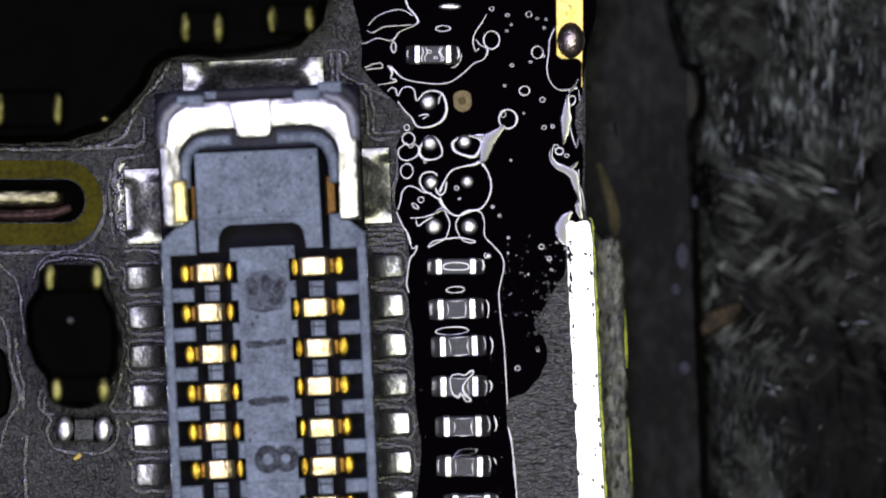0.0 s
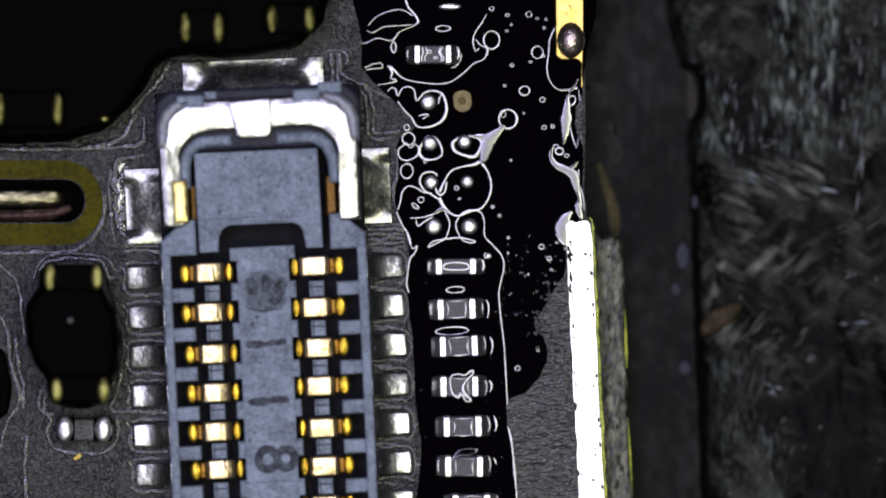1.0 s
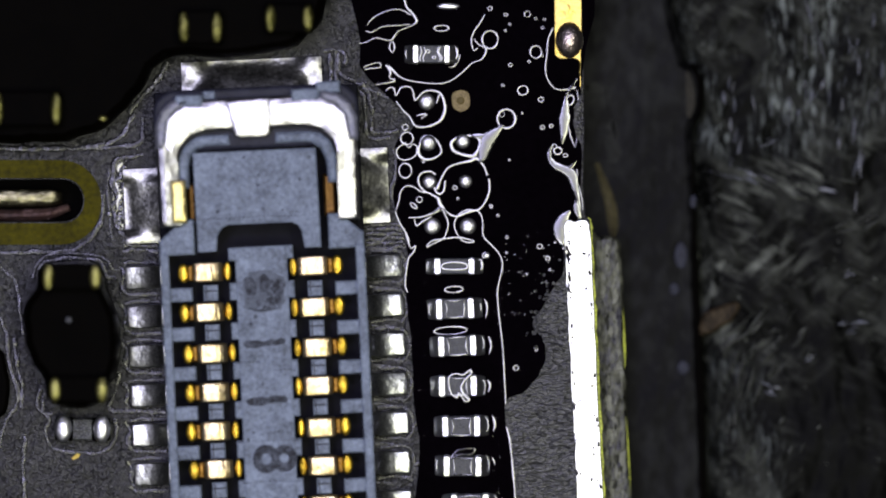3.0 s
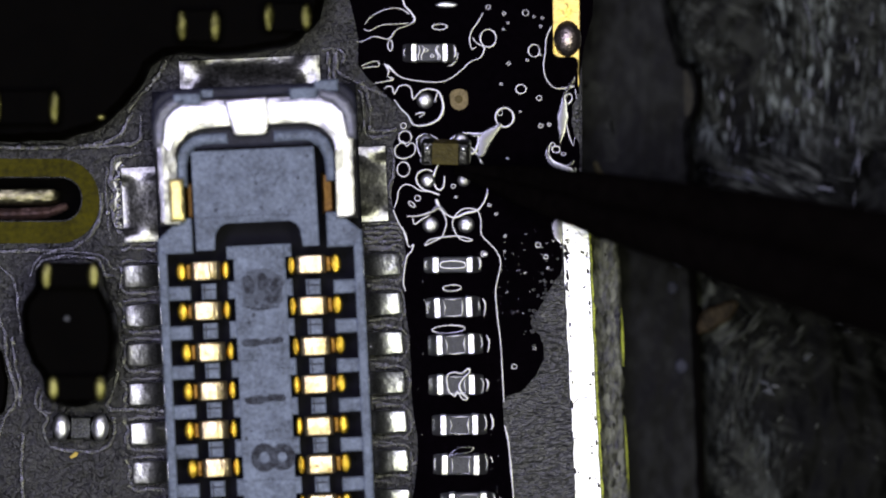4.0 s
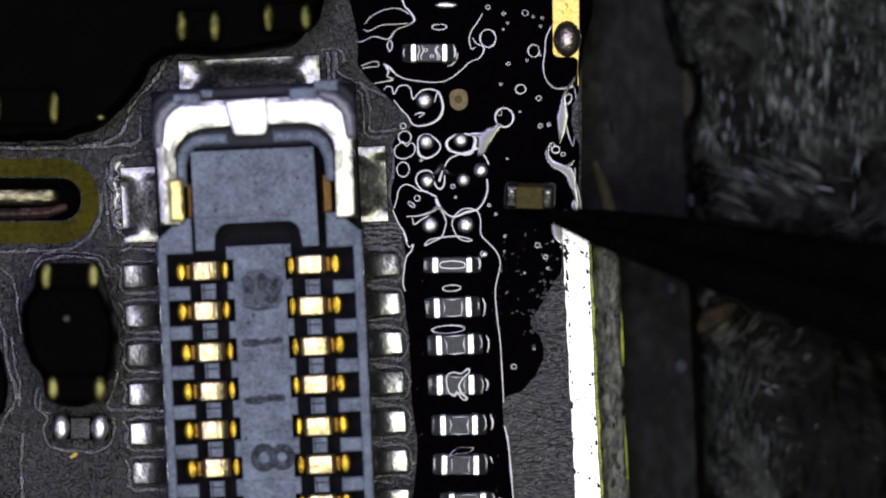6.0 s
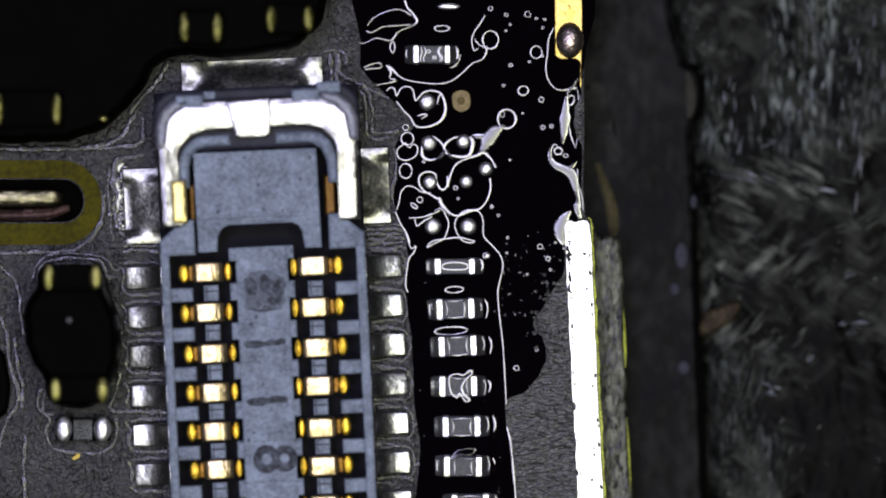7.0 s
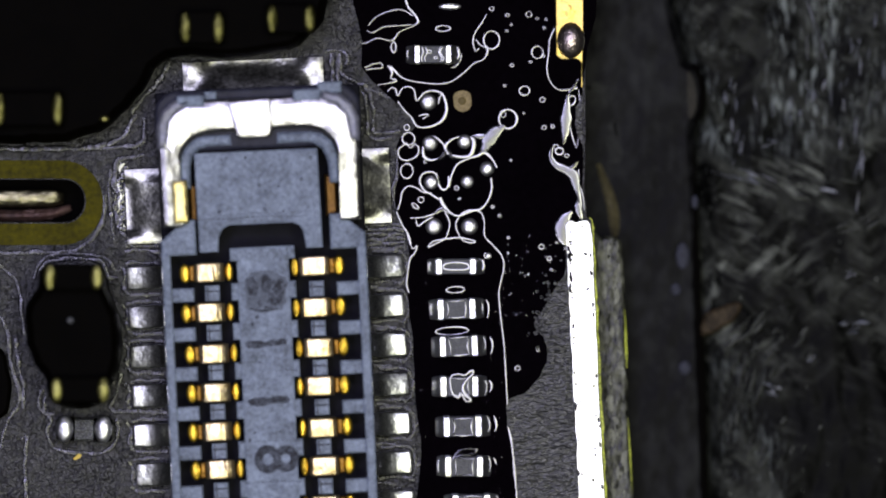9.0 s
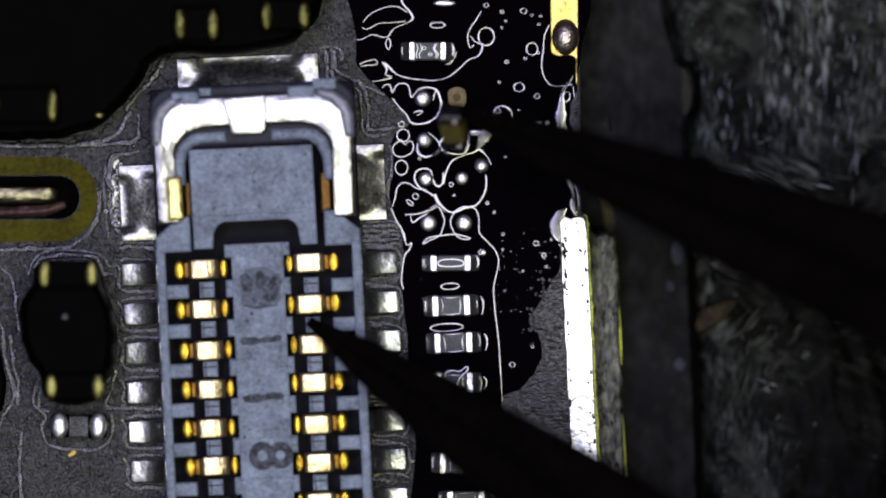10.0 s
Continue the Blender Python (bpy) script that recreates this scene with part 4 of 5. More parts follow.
def connector():
    root = thing("board_connector", 470, 480, 0, 2.6, "grey board-to-board socket with gold contacts and a steel end shell", "connector")
    end = PITCH * ROWS - 20
    part("base", prism(rect(-180, -322, 180, end), 0, 34, 2), PLASTIC_SHADED, root)
    for s in (-1, 1):
        u0, u1 = (-179, -165) if s < 0 else (165, 180)
        part("side_wall", prism(rect(u0, -38, u1, end), 34, 128, 4, rise=1.2), PLASTIC, root)
        pts = [(s * 180, -60), (s * 180, -34), (s * 118, -34), (s * 118, -96), (s * 140, -96), (s * 152, -84)]
        part("shoulder", prism(pts, 34, 122, 4), PLASTIC, root)
    part("island", prism(rect(-48, -43, 43, end), 34, 112, 4, rise=1.2), PLASTIC, root)
    for u in (-53, 47):
        part("ledge", prism(rect(u - 7, -43, u + 7, -20), 34, 109, 2), PLASTIC, root)
    tongue = [(-114, -212), (102, -212), (104, -38), (76, -38), (72, -66), (66, -78), (54, -84), (-58, -84), (-70, -78), (-78, -64), (-80, -38), (-112, -38)]
    part("tongue", prism(tongue, 34, 128, 6, rise=1.4), PLASTIC, root)
    part("tongue_rim", ridge_mesh([(-104, -204, 4), (92, -204, 4), (94, -48, 4)], z=128, corner=True), PLASTIC, root)
    part("end_block", prism(rounded(-181, -324, 181, -216, 40, 5), 34, 116, 6), NAVY, root)
    part("inner_gap", prism(rect(-110, -232, 100, -214), 34, 70, 2), BROWN, root)
    # end shell: an arch with rounded inner corners
    arch = [(-176, -84), (-178, -240)]
    arch += [(-178 + 62 * (1 - math.cos(radians(a))), -246 - 60 * math.sin(radians(a))) for a in (8, 30, 60, 90)]
    arch += [(114 + 62 * math.sin(radians(a)), -306 + 60 * (1 - math.cos(radians(a)))) for a in (0, 30, 60, 84)]
    arch += [(176, -236), (174, -84), (138, -84), (138, -180)]
    arch += [(138 - 52 * (1 - math.cos(radians(a))), -196 - 54 * math.sin(radians(a))) for a in (0, 30, 60, 90)]
    arch += [(28, -250), (22, -240), (-36, -240), (-44, -250), (-90, -248)]
    arch += [(-90 - 50 * math.sin(radians(a)), -248 + 54 * (1 - math.cos(radians(a)))) for a in (30, 60, 90)]
    arch += [(-140, -175), (-140, -84)]
    part("shell", prism(arch, 60, 140, 15, rise=6), STEEL, root, "bright stamped steel end shell")
    tab = [(-52, -300), (24, -303), (26, -272), (22, -240), (14, -236), (-30, -236), (-38, -241), (-46, -272)]
    part("shell_tab", prism(tab, 120, 142.5, 6, rise=2), STEEL, root, "bright steel tab")
    lip = [(-142, -150), (-142, -195)]
    lip += [(-92 - 50 * math.cos(radians(a)), -194 - 50 * math.sin(radians(a))) for a in (20, 45, 70, 90)]
    lip += [(-48, -244), (-46, -222)]
    lip += [(-90 - 32 * math.sin(radians(a)), -222 + 34 * (1 - math.cos(radians(a)))) for a in (0, 30, 60, 90)]
    lip += [(-122, -150)]
    part("shell_lip", prism(lip, 60, 124, 7, rise=12), PLASTIC, root, "grey inner lip of the shell")
    lip = [(30, -222), (32, -244)]
    lip += [(90 + 50 * math.sin(radians(a)), -244 + 50 * (1 - math.cos(radians(a)))) for a in (0, 25, 50, 75)]
    lip += [(140, -190), (140, -150), (122, -150), (120, -185)]
    lip += [(86 + 32 * math.cos(radians(a)), -190 - 32 * math.sin(radians(a))) for a in (10, 40, 70, 90)]
    part("shell_lip", prism(lip, 60, 124, 7, rise=12), PLASTIC, root, "grey inner lip of the shell")
    part("inner_gap", prism(rect(-45, -250, 29, -221), 34, 96, 2), BROWN, root)
    for u0, u1, v, top in ((-140, -92, -314, 144), (-92, -70, -320, 128), (64, 112, -316, 144), (108, 150, -328, 136)):
        part("corner_block", prism(rect(u0, v, u1, v + 20), 34, top, 4), PLASTIC, root)
    for s in (-1, 1):
        # grey cap over each corner: its colour carries the shading of the curve
        cap = [(178, -222), (178, -262), (168, -288), (148, -305), (116, -313), (112, -298), (138, -286), (153, -268), (160, -222)]
        part("shell_corner", prism([(s * a, b) for a, b in cap], 110, 144, 7, rise=6), SHELL_SHADED, root, "rounded shell corner, coloured grey for shade")
        # the arm of the shell is folded: its inner half falls away
        bm = bmesh.new()
        high, low = (146.5, 140.6) if s < 0 else (141, 145)
        top = [bm.verts.new(local(s * a, b, z)) for a, b, z in ((164, -232, high), (141, -200, low), (139, -88, low), (164, -88, high))]
        foot = [bm.verts.new(local(s * a, b, 120)) for a, b in ((164, -232), (141, -200), (139, -88), (164, -88))]
        bm.faces.new(top)
        bm.faces.new(foot[::-1])
        for k in range(4):
            bm.faces.new((top[k], foot[k], foot[(k + 1) % 4], top[(k + 1) % 4]))
        part("shell_arm", bm, STEEL, root, "folded steel arm of the shell")
    part("shell_spring", prism(rect(-156, -166, -129, -90), 50, 148, 6, rise=4), GOLD_PALE, root, "pale gold-plated spring")
    part("shell_spring", prism(rect(112, -166, 134, -92), 50, 96, 5), SPRING_DARK, root, "dark brass spring")
    part("shell_spring", prism(rect(-127, -160, -112, -92), 50, 96, 5), SPRING_DARK, root, "dark brass spring")
    # contacts and the blocks between them
    shared = {}

    def again(name, bm_made, mat, u, v, turn=0, label="", under=None, key=None, smooth=False, lean=(0, 0)):
        key = key or name
        if key not in shared:
            ob = part(name, bm_made(), mat, under or root, label, smooth)
            shared[key] = ob.data
        else:
            ob = new(name, shared[key])
            ob.parent = under or root
            if label:
                tagged(ob, label)
        ob.matrix_local = Matrix.Translation(local(u, v, 0)) @ pose(0, 0, 0, 0, 0, turn) @ pose(0, 0, 0, *lean, 0)
        return ob

    def contact_mesh(droop=0.0):
        bm = bmesh.new()
        rows = []
        for j in range(9):
            u = -25 + 50 * j / 8
            top = 118 - 1.6 * (abs(u + 4) / 29) ** 3 - droop * max(0.0, 4 - u) ** 2 / 29 - (3 if j in (0, 8) else 0)
            half = 16.5 - (1 if j in (0, 8) else 0)
            rows.append([bm.verts.new(local(u, v_, z_)) for v_, z_ in ((-half, 60), (-half, top - 5), (-half + 2.5, top - 1.2), (0, top), (half - 2.5, top - 1.2), (half, top - 5), (half, 60))])
        for a_, b_ in zip(rows, rows[1:]):
            for q in range(7):
                bm.faces.new((a_[q], a_[(q + 1) % 7], b_[(q + 1) % 7], b_[q]))
        bm.faces.new(rows[0])
        bm.faces.new(rows[-1])
        return bm

    def tip_outer():
        return prism([(43.5 + 9.5 * math.cos(q * math.pi / 10), 17 * math.sin(q * math.pi / 10)) for q in range(20)], 60, 95, 7.5, rise=4)

    def neck():
        return prism(rect(25.5, -14, 36, 14), 60, 90, 3, rise=3)

    def tip_inner():
        return prism([(-34.5 + 6.5 * math.cos(q * math.pi / 9), 16.5 * math.sin(q * math.pi / 9)) for q in range(18)], 60, 97, 5, rise=3)

    uneven = random.Random(21)
    for k in range(ROWS):
        v = PITCH * k
        for u, turn in ((-95, 180), (89, 0)):
            c = again("contact", contact_mesh if u > 0 else lambda: contact_mesh(0.26), GOLD, u, v - (3 if u > 0 else 0), turn, "gold-plated contact", None, "contact_r" if u > 0 else "contact_l", lean=(uneven.gauss(0, 1.5), uneven.gauss(0, 1.2)))
            again("contact_tip", tip_outer, GOLD_TIP, 0, 0, 0, "", c, "outer")
            again("contact_neck", neck, GOLD_SHADED, 0, 0, 0, "", c)
            again("contact_tip", tip_inner, GOLD_TIP, 0, 0, 0, "", c, "inner")
        for s in (-1, 1):
            if k < ROWS - 1:
                again("ledge", lambda: prism(rect(-7, -15, 7, 15), 34, 109, 2.5), PLASTIC, -53 if s < 0 else 47, v + 34)
                again("tooth", lambda: prism(rect(-20, -12, 20, 12), 34, 118, 3), PLASTIC, s * 146, v + 36)
                again("post", lambda: prism(rect(-13, -14, 13, 14), 34, 92, 3), PLASTIC, s * 92 - 2, v + 35)
                again("post_groove", lambda: prism(rect(-12, -4, 12, -1), 91.5, 92.4), MARK, s * 92 - 2, v + 34)
                again("post_groove", lambda: prism(rect(-9, -12, -7, 12), 91.5, 92.5), MARK, s * 92 - 2, v + 35, 0, "", None, "upright_groove")

        def lead_mesh(rnd=random.Random(k)):
            bm = bmesh.new()
            lean, lift = rnd.uniform(-0.02, 0.11), rnd.uniform(-1.8, 1.8)
            rows = []
            for u, top, half in ((-34, 48, 18), (-30, 47.6, 19), (-26, 42, 19), (-18, 36, 20), (-10, 31.2, 20.5), (-2, 27.8, 20.5), (7, 25.5, 20.5), (16, 24.1, 20), (25, 22.9, 19.6), (30, 22.3, 19.4), (31, 21.9, 19.2), (31.6, 12, 18.5), (32, 0.4, 18)):
                top += lift * math.sin((u + 34) * 0.05) + rnd.uniform(-0.12, 0.12)
                half += rnd.uniform(-0.8, 0.8)
                rows.append([bm.verts.new(local(u, v_, z_ + (lean * v_ if z_ > 5 else 0))) for v_, z_ in ((-half, 0.4), (-half, top * 0.8), (-half * 0.95, top * 0.975), (-half * 0.88, top * 0.99), (-half * 0.3, top), (half * 0.3, top), (half * 0.88, top * 0.99), (half * 0.95, top * 0.975), (half, top * 0.8), (half, 0.4))])
            for a_, b_ in zip(rows, rows[1:]):
                for q in range(10):
                    bm.faces.new((a_[q], a_[(q + 1) % 10], b_[(q + 1) % 10], b_[q]))
            bm.faces.new(rows[0])
            bm.faces.new(rows[-1])
            return bm

        again("lead", lead_mesh, LEAD, -213, v + 2, 180, "soldered lead", None, "lead_a%d" % k, True)
        again("lead", lead_mesh, LEAD_DULL, 211, v + 1, 0, "soldered lead", None, "lead_b%d" % k, True)
    # solder pads that hold the shell
    def puddle(u0, v0, u1, v1, seed, tilt_u, tilt_v, wall):
        """A pad wetted with solder: a low uneven cushion."""
        bm = bmesh.new()
        nu, nv = max(6, int((u1 - u0) / 7)), max(6, int((v1 - v0) / 7))
        grid = []
        for j in range(nv + 1):
            row = []
            for i in range(nu + 1):
                a, b = i / nu, j / nv
                u, v = u0 + (u1 - u0) * a, v0 + (v1 - v0) * b
                sides = {"right": 1 - a, "left": a, "below": 1 - b}
                sides[wall] = 1.0
                rim = min(1.0, 0.7 + 0.44 * min(sides["left"] * (u1 - u0), sides["right"] * (u1 - u0), b * (v1 - v0), sides["below"] * (v1 - v0)))
                f = a if u1 - u0 > 100 else b
                mid = min(1.0, max(0.0, (min(f, 1 - f) - 0.1) / 0.09))
                fall = mid * (tilt_u * (a - 0.5) * (u1 - u0) + tilt_v * (b - 0.5) * (v1 - v0))
                z = 12 + 8 * rim ** 0.5 + rim * (fall + 2.5 * noise.noise((u * 0.03, v * 0.04, seed)) + 0.5 * noise.noise((u * 0.1, v * 0.12, seed + 4)))
                row.append(bm.verts.new(local(u, v, max(0.6, z))))
            grid.append(row)
        for j in range(nv):
            for i in range(nu):
                bm.faces.new((grid[j][i], grid[j][i + 1], grid[j + 1][i + 1], grid[j + 1][i]))
        edge = grid[0] + [r[-1] for r in grid[1:]] + grid[-1][-2::-1] + [r[0] for r in grid[-2:0:-1]]
        low = [bm.verts.new((q.co.x, q.co.y, 0.2 * U)) for q in edge]
        edge = [bm.verts.new(q.co) for q in edge]
        for k in range(len(edge)):
            bm.faces.new((edge[k], edge[(k + 1) % len(edge)], low[(k + 1) % len(edge)], low[k]))
        bm.faces.new(low)
        part("shell_pad", bm, PUDDLE, root, "anchor pad wetted with uneven solder", smooth=True)

    puddle(-241, -190, -176, -58, 1, 0.36, 0.0, "right")
    puddle(180, -208, 227, -76, 2, -0.46, 0.05, "left")
    puddle(-130, -374, 118, -324, 3, 0.0, 0.55, "below")
    rnd = random.Random(8)
    for k in range(34):
        u, v = (rnd.uniform(-104, 92), rnd.uniform(-204, -92)) if k < 22 else (rnd.uniform(-50, 46), rnd.uniform(-30, 380))
        r = rnd.choice((1.0, 1.3, 1.8, 2.6))
        z = 128 if k < 22 else 112
        part("dirt_speck", prism(wobbly([(u - r, v - r * 0.6), (u + r * 0.8, v - r), (u + r, v + r * 0.7), (u - r * 0.7, v + r)], r * 0.6, k, 2), z - 0.2, z + 0.5), MARK, root)
    for v, u0, u1 in ((160, -56, -12), (176, 8, 50), (300, -56, 50), (372, -52, 48)):
        part("seam", ridge_mesh([(u0, v, 1.6), ((u0 + u1) / 2, v - 1.5, 2.2), (u1, v + 1, 1.6)], z=111.9, slope=0.3), MARK, root)
    for v, w in ((-96, 3.0), (-102, 1.8)):
        part("dirt_line", ridge_mesh([(-106, v, 1.5), (-60, v + 1, w), (0, v - 1, w * 0.8), (50, v + 2, w), (96, v, 1.5)], z=127.9, slope=0.3), MARK, root)
    # marking on the island, read sideways
    def text(body, u, v, size):
        cu = bpy.data.curves.new("marking", "FONT")
        cu.body, cu.size, cu.align_x, cu.align_y = body, size * U, "CENTER", "CENTER"
        cu.extrude = 0.15 * U
        cu.offset = 2.6 * U
        cu.materials.append(MARK)
        shape = bpy.data.objects.new("marking", cu)
        ob = new("marking", bpy.data.meshes.new_from_object(shape))
        bpy.data.objects.remove(shape)
        ob.parent = root
        ob.matrix_local = Matrix.Translation(local(u, v, 112.2)) @ pose(0, 0, 0, 0, 0, -90)
    text("8", 2, 331, 104)
    for v, seed in ((128, 1), (229, 2)):
        bar = prism(wobbly([(-36, -4), (-24, -6), (-12, -7), (-2, -5), (10, -7), (34, -7), (34, 3), (12, 5), (-2, 5), (-14, 7), (-26, 6), (-36, 4)], 3, seed, 3), 112, 112.4)
        ob = part("marking", bar, MARK, root)
        ob.matrix_local = Matrix.Translation(local(-2, v, 0))
    smudge = random.Random(14)
    part("marking", prism(wobbly(rounded(-38, 2, 36, 68, 20, 4), 7, 91, 3), 112, 112.15), MARK_FAINT, root)
    bars = [(-23, 26, 11, 17), (2, 22, 10, 16), (24, 30, 9, 17), (-14, 48, 18, 7), (18, 52, 14, 7), (0, 67, 34, 2)]
    bars += [(smudge.gauss(0, 18), smudge.gauss(34, 17), smudge.uniform(2, 6), smudge.uniform(2, 7)) for _ in range(12)]
    for k, (du, dv, a, b) in enumerate(bars):
        part("marking", prism(wobbly([(du + a * math.cos(q * math.pi / 5), dv + b * math.sin(q * math.pi / 5)) for q in range(10)], 4, 40 + k, 2), 112, 112.25 + 0.03 * k), MARK_FAINT if k % 4 == 3 else MARK, root)


connector()


# ---- tools and what they carry ----
def tweezers(name, label, spread, broad=1.0, shade_span=1.0):
    root = new(name)
    root.empty_display_size = 0.0005
    tagged(root, label, "tweezers")
    for s in (-1, 1):
        bm = bmesh.new()
        rings = []
        # far rings are oversized and out of view, added to block the lamps
        for d, half, thick in ((0, 5, 8), (40, 9, 14), (110, 18, 24), (260, 30, 40), (500, 45, 60), (900, 70, 90), (1800, 170, 200), (3200, 520, 420), (6000, 1500, 900), (12000, 2800, 1800)):
            half *= (broad if d > 60 else 1) * (shade_span if d > 1000 else 1)
            c = s * (half * 0.75 + spread * min(1, d / 500))
            ring_ = []
            for k in range(8):
                a = 2 * math.pi * (k + 0.5) / 8
                ring_.append(bm.verts.new(local(d, c + half * math.cos(a), d * 0.62 + thick * 0.5 * math.sin(a) + thick * 0.5)))
            rings.append(ring_)
        for a, b in zip(rings, rings[1:]):
            for k in range(8):
                bm.faces.new((a[k], a[(k + 1) % 8], b[(k + 1) % 8], b[k]))
        bm.faces.new(rings[0])
        bm.faces.new(rings[-1])
        part("arm", bm, TOOL, root, smooth=True)
    return root


tool_a = tweezers("tweezers", "blackened steel tweezers holding a tiny chip part", 4, 1.06)
tool_b = tweezers("tweezers", "second pair of blackened steel tweezers, closed", 2, 1.12, 2.0)
carried_chip = chip(86, 42, 36, "chip_capacitor", "brown chip capacitor held in the tweezers", CERAMIC_SHADED, end=0.27, term=CHIP_END_SHADED, soft=7)
# tiny bright domes added to give the dark ends their glints
for s in (-1, 1):
    part("solder_cap", dome(6, 4, 5, 12, s * 32, -10, 35, rv=5), SOLDER, carried_chip, smooth=True)

# ---- flux lines that shift when the part is tried on its pads ----
ring_a = thing("flux_line", 826, 334, 0, 0, "thin wet flux line round two pads", "flux", "shifting flux lines", "stuff")
part("meniscus", ridge_mesh(off([(778, 340, 6), (788, 318, W), (800, 302, W), (820, 295, W), (838, 292, 5), (850, 288, 7), (862, 302, W), (868, 318, W)], 826, 334), False, FLUX_TOP), FLUX_EDGE, ring_a)
ring_b = thing("flux_line", 850, 350, 0, 0, "thin wet flux line by the edge of a pad", "flux", "shifting flux lines", "stuff")
part("meniscus", ridge_mesh(off([(868, 316, W), (869, 336, W), (862, 356, W), (850, 370, W), (832, 374, 5), (812, 382, W), (798, 378, W), (784, 364, 7), (778, 350, 6)], 850, 350), False, FLUX_TOP), FLUX_EDGE, ring_b)
ring_c = thing("flux_line", 765, 322, 0, 0, "thin wet flux loop round a solder bump", "flux", "shifting flux lines", "stuff")
part("meniscus", ridge_mesh(off([(774, 311, 3), (766, 305, W), (752, 306, W), (744, 314, W), (744, 326, W), (752, 338, W), (764, 345, W), (777, 353, 4)], 765, 322), False, FLUX_TOP), FLUX_EDGE, ring_c)
ring_f = thing("flux_line", 784, 324, 0, 0, "short wet flux bend beside a solder bump", "flux", "shifting flux lines", "stuff")
part("meniscus", ridge_mesh(off([(773, 309, 3), (775, 322, W), (780, 333, 4), (787, 336, 4), (793, 329, W), (794, 312, 3)], 784, 324), False, FLUX_TOP), FLUX_EDGE, ring_f)
ring_d = thing("flux_line", 762, 262, 0, 0, "thin wet flux loop round a solder bump", "flux", "shifting flux lines", "stuff")
part("meniscus", ridge_mesh(off([(742, 270, 6), (748, 252, W), (756, 242, W), (770, 244, W), (780, 258, W), (782, 274, W), (770, 282, W), (752, 282, 5)], 762, 262), True, FLUX_TOP), FLUX_EDGE, ring_d)
ring_e = thing("flux_line", 826, 262, 0, 0, "thin wet flux loop round a solder bump", "flux", "shifting flux lines", "stuff")
part("meniscus", ridge_mesh(off([(802, 252, 6), (818, 242, W), (836, 242, W), (852, 250, 7), (848, 268, 8), (838, 278, 7), (818, 274, 5), (804, 266, 6)], 826, 262), True, FLUX_TOP), FLUX_EDGE, ring_e)


bank = thing("flux_line", 858, 256, 0, 0, "broad wet flux bank below a drop", "flux", "shifting flux lines", "stuff")
part("meniscus", swell_mesh(off([(874, 240, 12), (866, 251, 27), (859, 266, 27), (856, 280, 21), (849, 292, 6)], 858, 256), FLUX_TOP, 0.052), FLUX_BANK, bank, smooth=True)
web = thing("flux_line", 790, 272, 0, 0, "broad wet flux web between two solder bumps", "flux", "shifting flux lines", "stuff")
part("meniscus", swell_mesh(off([(748, 283, 3), (768, 285, 4), (784, 276, 12), (791, 264, 7), (798, 276, 11), (812, 282, 5), (836, 278, 3)], 790, 272), FLUX_TOP, 0.052), FLUX_BANK, web, smooth=True)


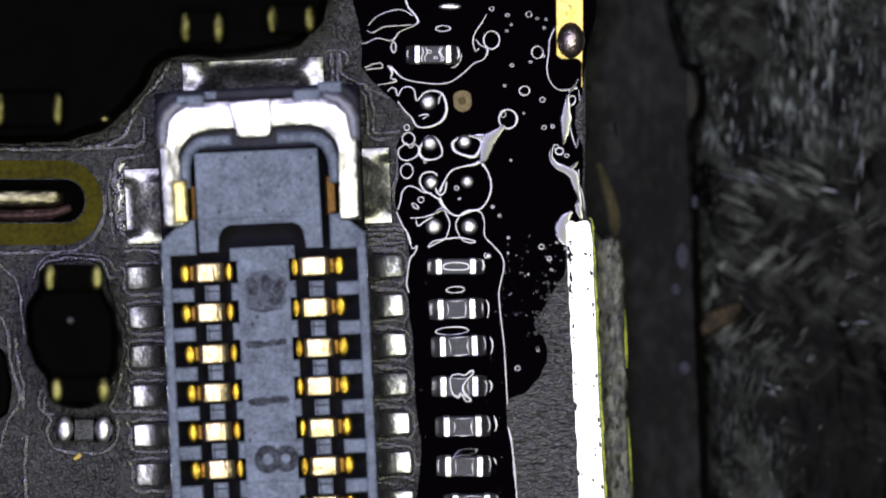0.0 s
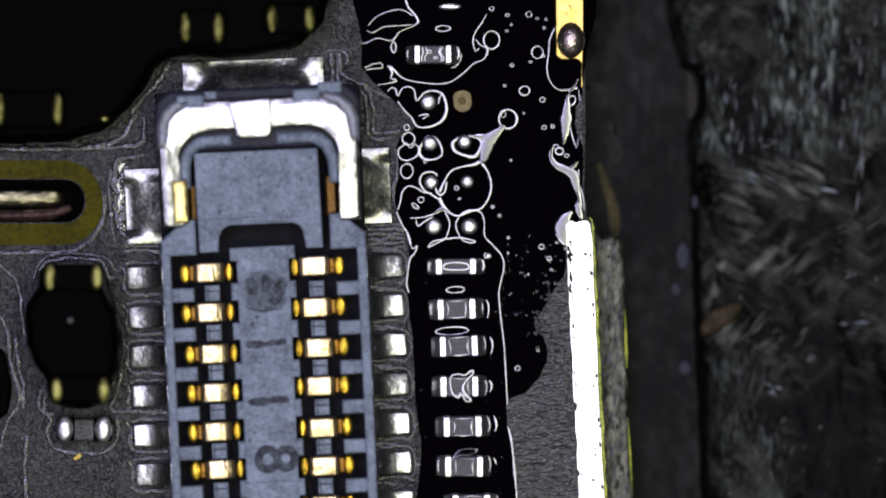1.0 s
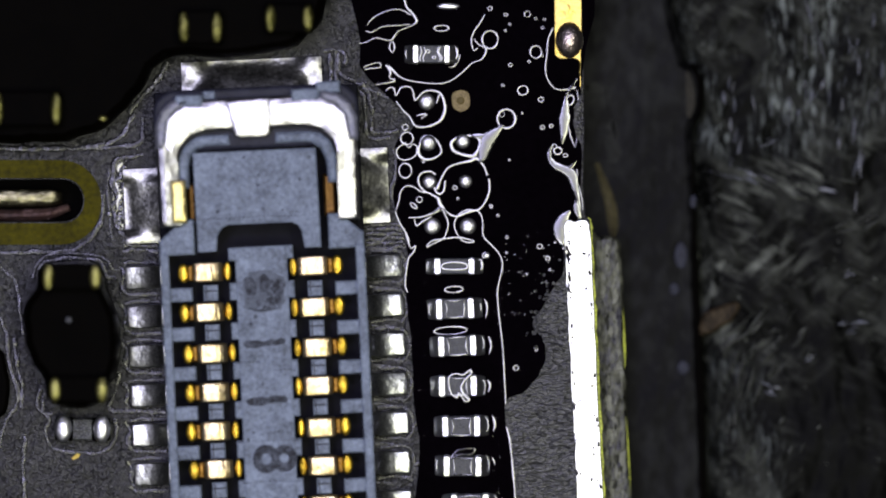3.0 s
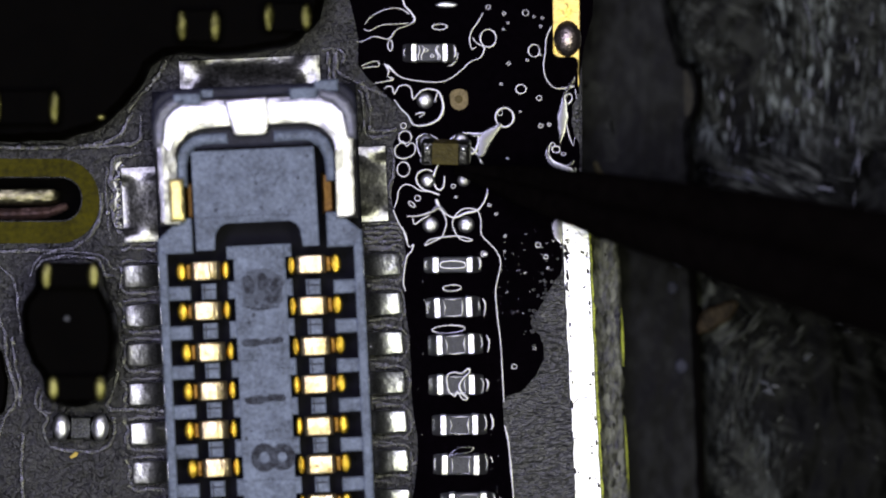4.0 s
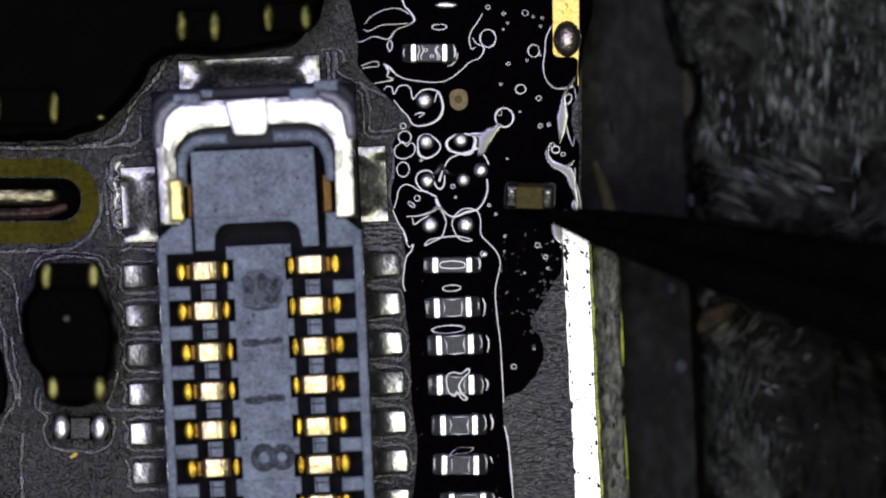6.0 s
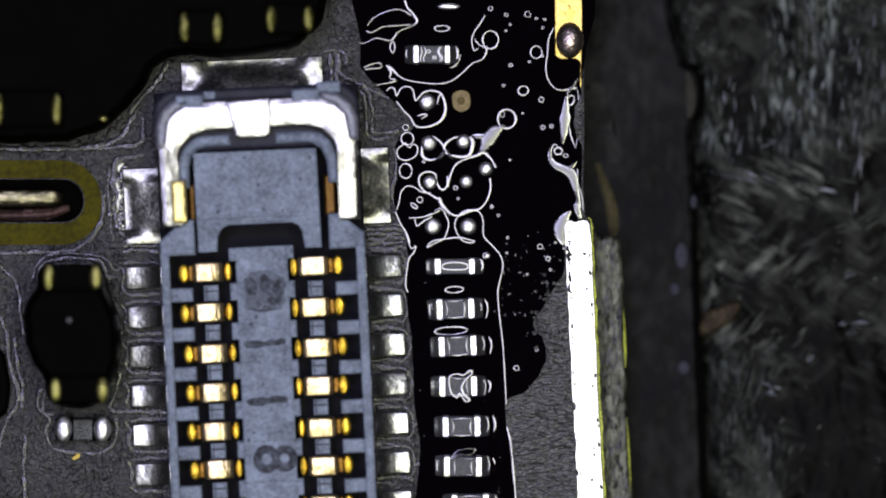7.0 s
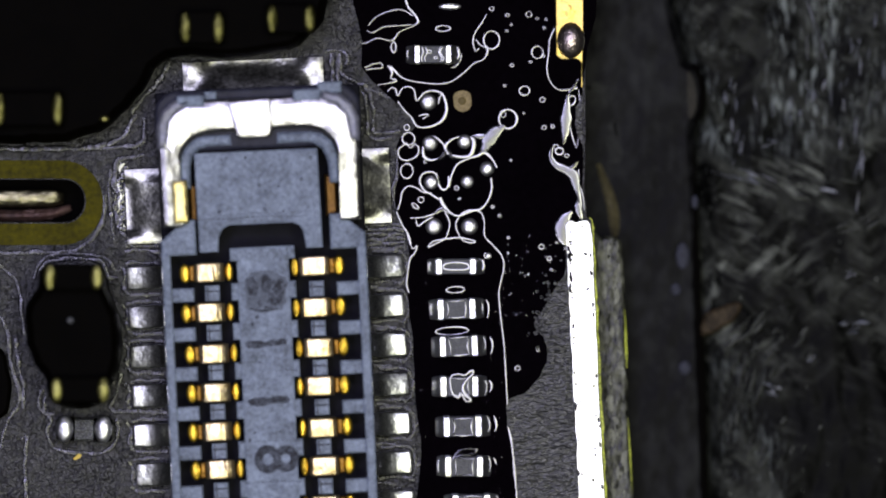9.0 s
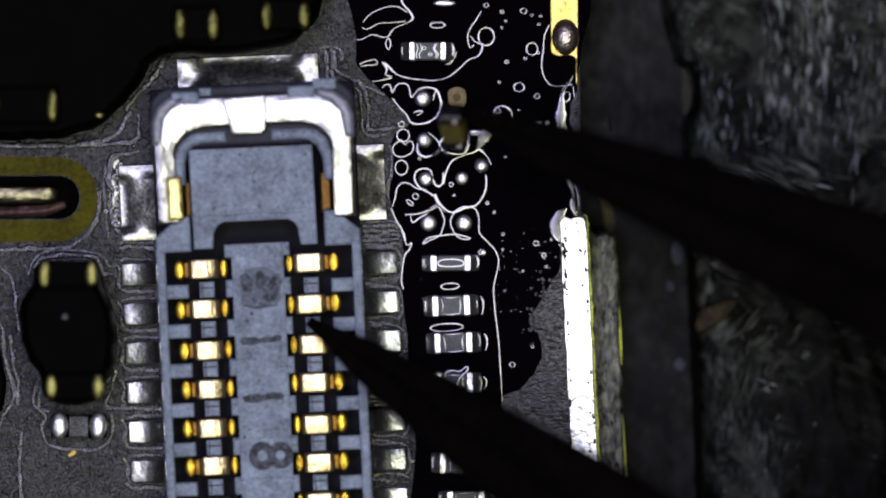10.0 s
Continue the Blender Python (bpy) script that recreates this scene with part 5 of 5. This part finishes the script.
def motions():
    def put(x, y, z=0.0, turn=0.0, t=None):
        if t is not None:
            dx, dy = sway(t)
            x, y = x - dx, y - dy
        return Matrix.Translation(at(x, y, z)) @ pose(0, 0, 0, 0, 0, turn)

    # the part in the tweezers: seconds, place, height
    held = ((0.0, 2600, 620, 500), (2.8, 2600, 620, 500), (3.1, 1700, 450, 200), (3.4, 1000, 310, 80), (3.8, 786, 262, 14), (4.0, 791, 266, 14), (4.2, 772, 266, 14), (4.4, 795, 280, 14), (4.6, 815, 290, 14),
            (4.8, 820, 291, 14), (4.9, 814, 302, 14), (5.0, 823, 332, 14), (5.1, 820, 316, 14), (5.2, 806, 277, 14), (5.3, 790, 274, 14), (5.4, 806, 285, 14), (5.5, 797, 283, 14),
            (5.6, 804, 283, 14), (5.7, 789, 322, 14), (5.9, 850, 330, 40), (6.2, 1300, 420, 160), (6.5, 2200, 620, 400), (6.8, 2600, 700, 500), (9.3, 2600, 800, 700), (9.5, 1320, 500, 420), (9.6, 975, 268, 200), (9.7, 925, 203, 150), (9.8, 806, 208, 190),
            (9.9, 808, 210, 190), (10.0, 806, 212, 190))
    turns = lambda t: -14.0 if t < 7 else -22.0
    walk(carried_chip, [(t, put(x, y, z, -2 if t < 7 else -78 if t > 9.75 else -25, t) @ pose(0, 0, 0, 13 if t < 7 else 20, -5 if t < 7 else 48, 0)) for t, x, y, z in held])
    walk(tool_a, [(t, put(x + (14 if t < 7 else 6), y + (20 if 4.95 < t < 5.05 else 33 if t < 7 else 10 if t < 9.75 else -16), z + (14 if t < 9.75 else 40), turns(t), t)) for t, x, y, z in held])
    second = ((0.0, 2400, 1700, 400), (9.2, 2400, 1700, 400), (9.3, 1900, 1000, 1400), (9.4, 1400, 600, 1100), (9.5, 1190, 430, 850), (9.6, 775, 600, 170), (9.7, 690, 490, 160), (9.8, 540, 560, 135), (9.9, 541, 560, 135), (10.0, 546, 568, 135))
    walk(tool_b, [(t, put(x, y, z, -34, t)) for t, x, y, z in second])
    # the solder ball comes with the part and stays
    walk(loose_ball, [(0.0, put(2606, 624, 486)), (2.8, put(2606, 624, 486)), (3.1, put(1706, 454, 186)), (3.4, put(1006, 314, 66)), (3.65, put(840, 290, 10)), (3.8, put(850, 300, 2)), (5.0, put(862, 330, 2)), (5.7, put(850, 320, 2)), (6.2, put(862, 299, FLUX_TOP)), (10.0, put(862, 299, FLUX_TOP))])
    walk(web, [(t, put(x - 4, y, max(0.0, z - 14))) for t, x, y, z in held if t < 5.75] + [(6.4, put(790, 272, 0)), (10.0, put(790, 272, 0))])
    # flux lines shift
    walk(bank, [(0.0, put(858, 256)), (2.7, put(858, 256)), (3.6, put(860, 250)), (5.7, put(861, 248)), (6.6, put(866, 238, 0, -12)), (10.0, put(866, 238, 0, -12))])
    walk(ring_a, [(0.0, put(826, 334)), (2.7, put(826, 334)), (3.6, put(818, 312, 0, 6)), (5.7, put(826, 312, 0, 4)), (6.6, put(840, 319, 0, 8)), (10.0, put(840, 319, 0, 8))])
    walk(ring_b, [(0.0, put(850, 350)), (2.7, put(850, 350)), (3.6, put(850, 356, 0, 0)), (5.7, put(850, 356, 0, 0)), (6.6, put(851, 350)), (10.0, put(851, 350))])
    walk(ring_c, [(0.0, put(765, 322)), (2.7, put(765, 322)), (3.6, put(765, 320, 0, 12)), (5.7, put(765, 322, 0, 8)), (6.6, put(765, 322)), (10.0, put(765, 322))])
    walk(ring_f, [(0.0, put(779, 333, 0, -6)), (2.7, put(779, 333, 0, -6)), (3.6, put(782, 328)), (5.7, put(783, 326)), (6.6, put(784, 324)), (10.0, put(784, 324))])
    walk(ring_d, [(0.0, put(762, 262)), (2.7, put(762, 262)), (3.6, put(762, 260, 0, 40)), (5.7, put(762, 260, 0, 30)), (6.6, put(766, 262, 0, 20)), (10.0, put(766, 262, 0, 20))])
    walk(ring_e, [(0.0, put(826, 262)), (2.7, put(826, 262)), (3.6, put(828, 260, 0, 6)), (5.7, put(826, 260, 0, 4)), (6.6, put(814, 264, 0, 10)), (10.0, put(814, 264, 0, 10))])


motions()
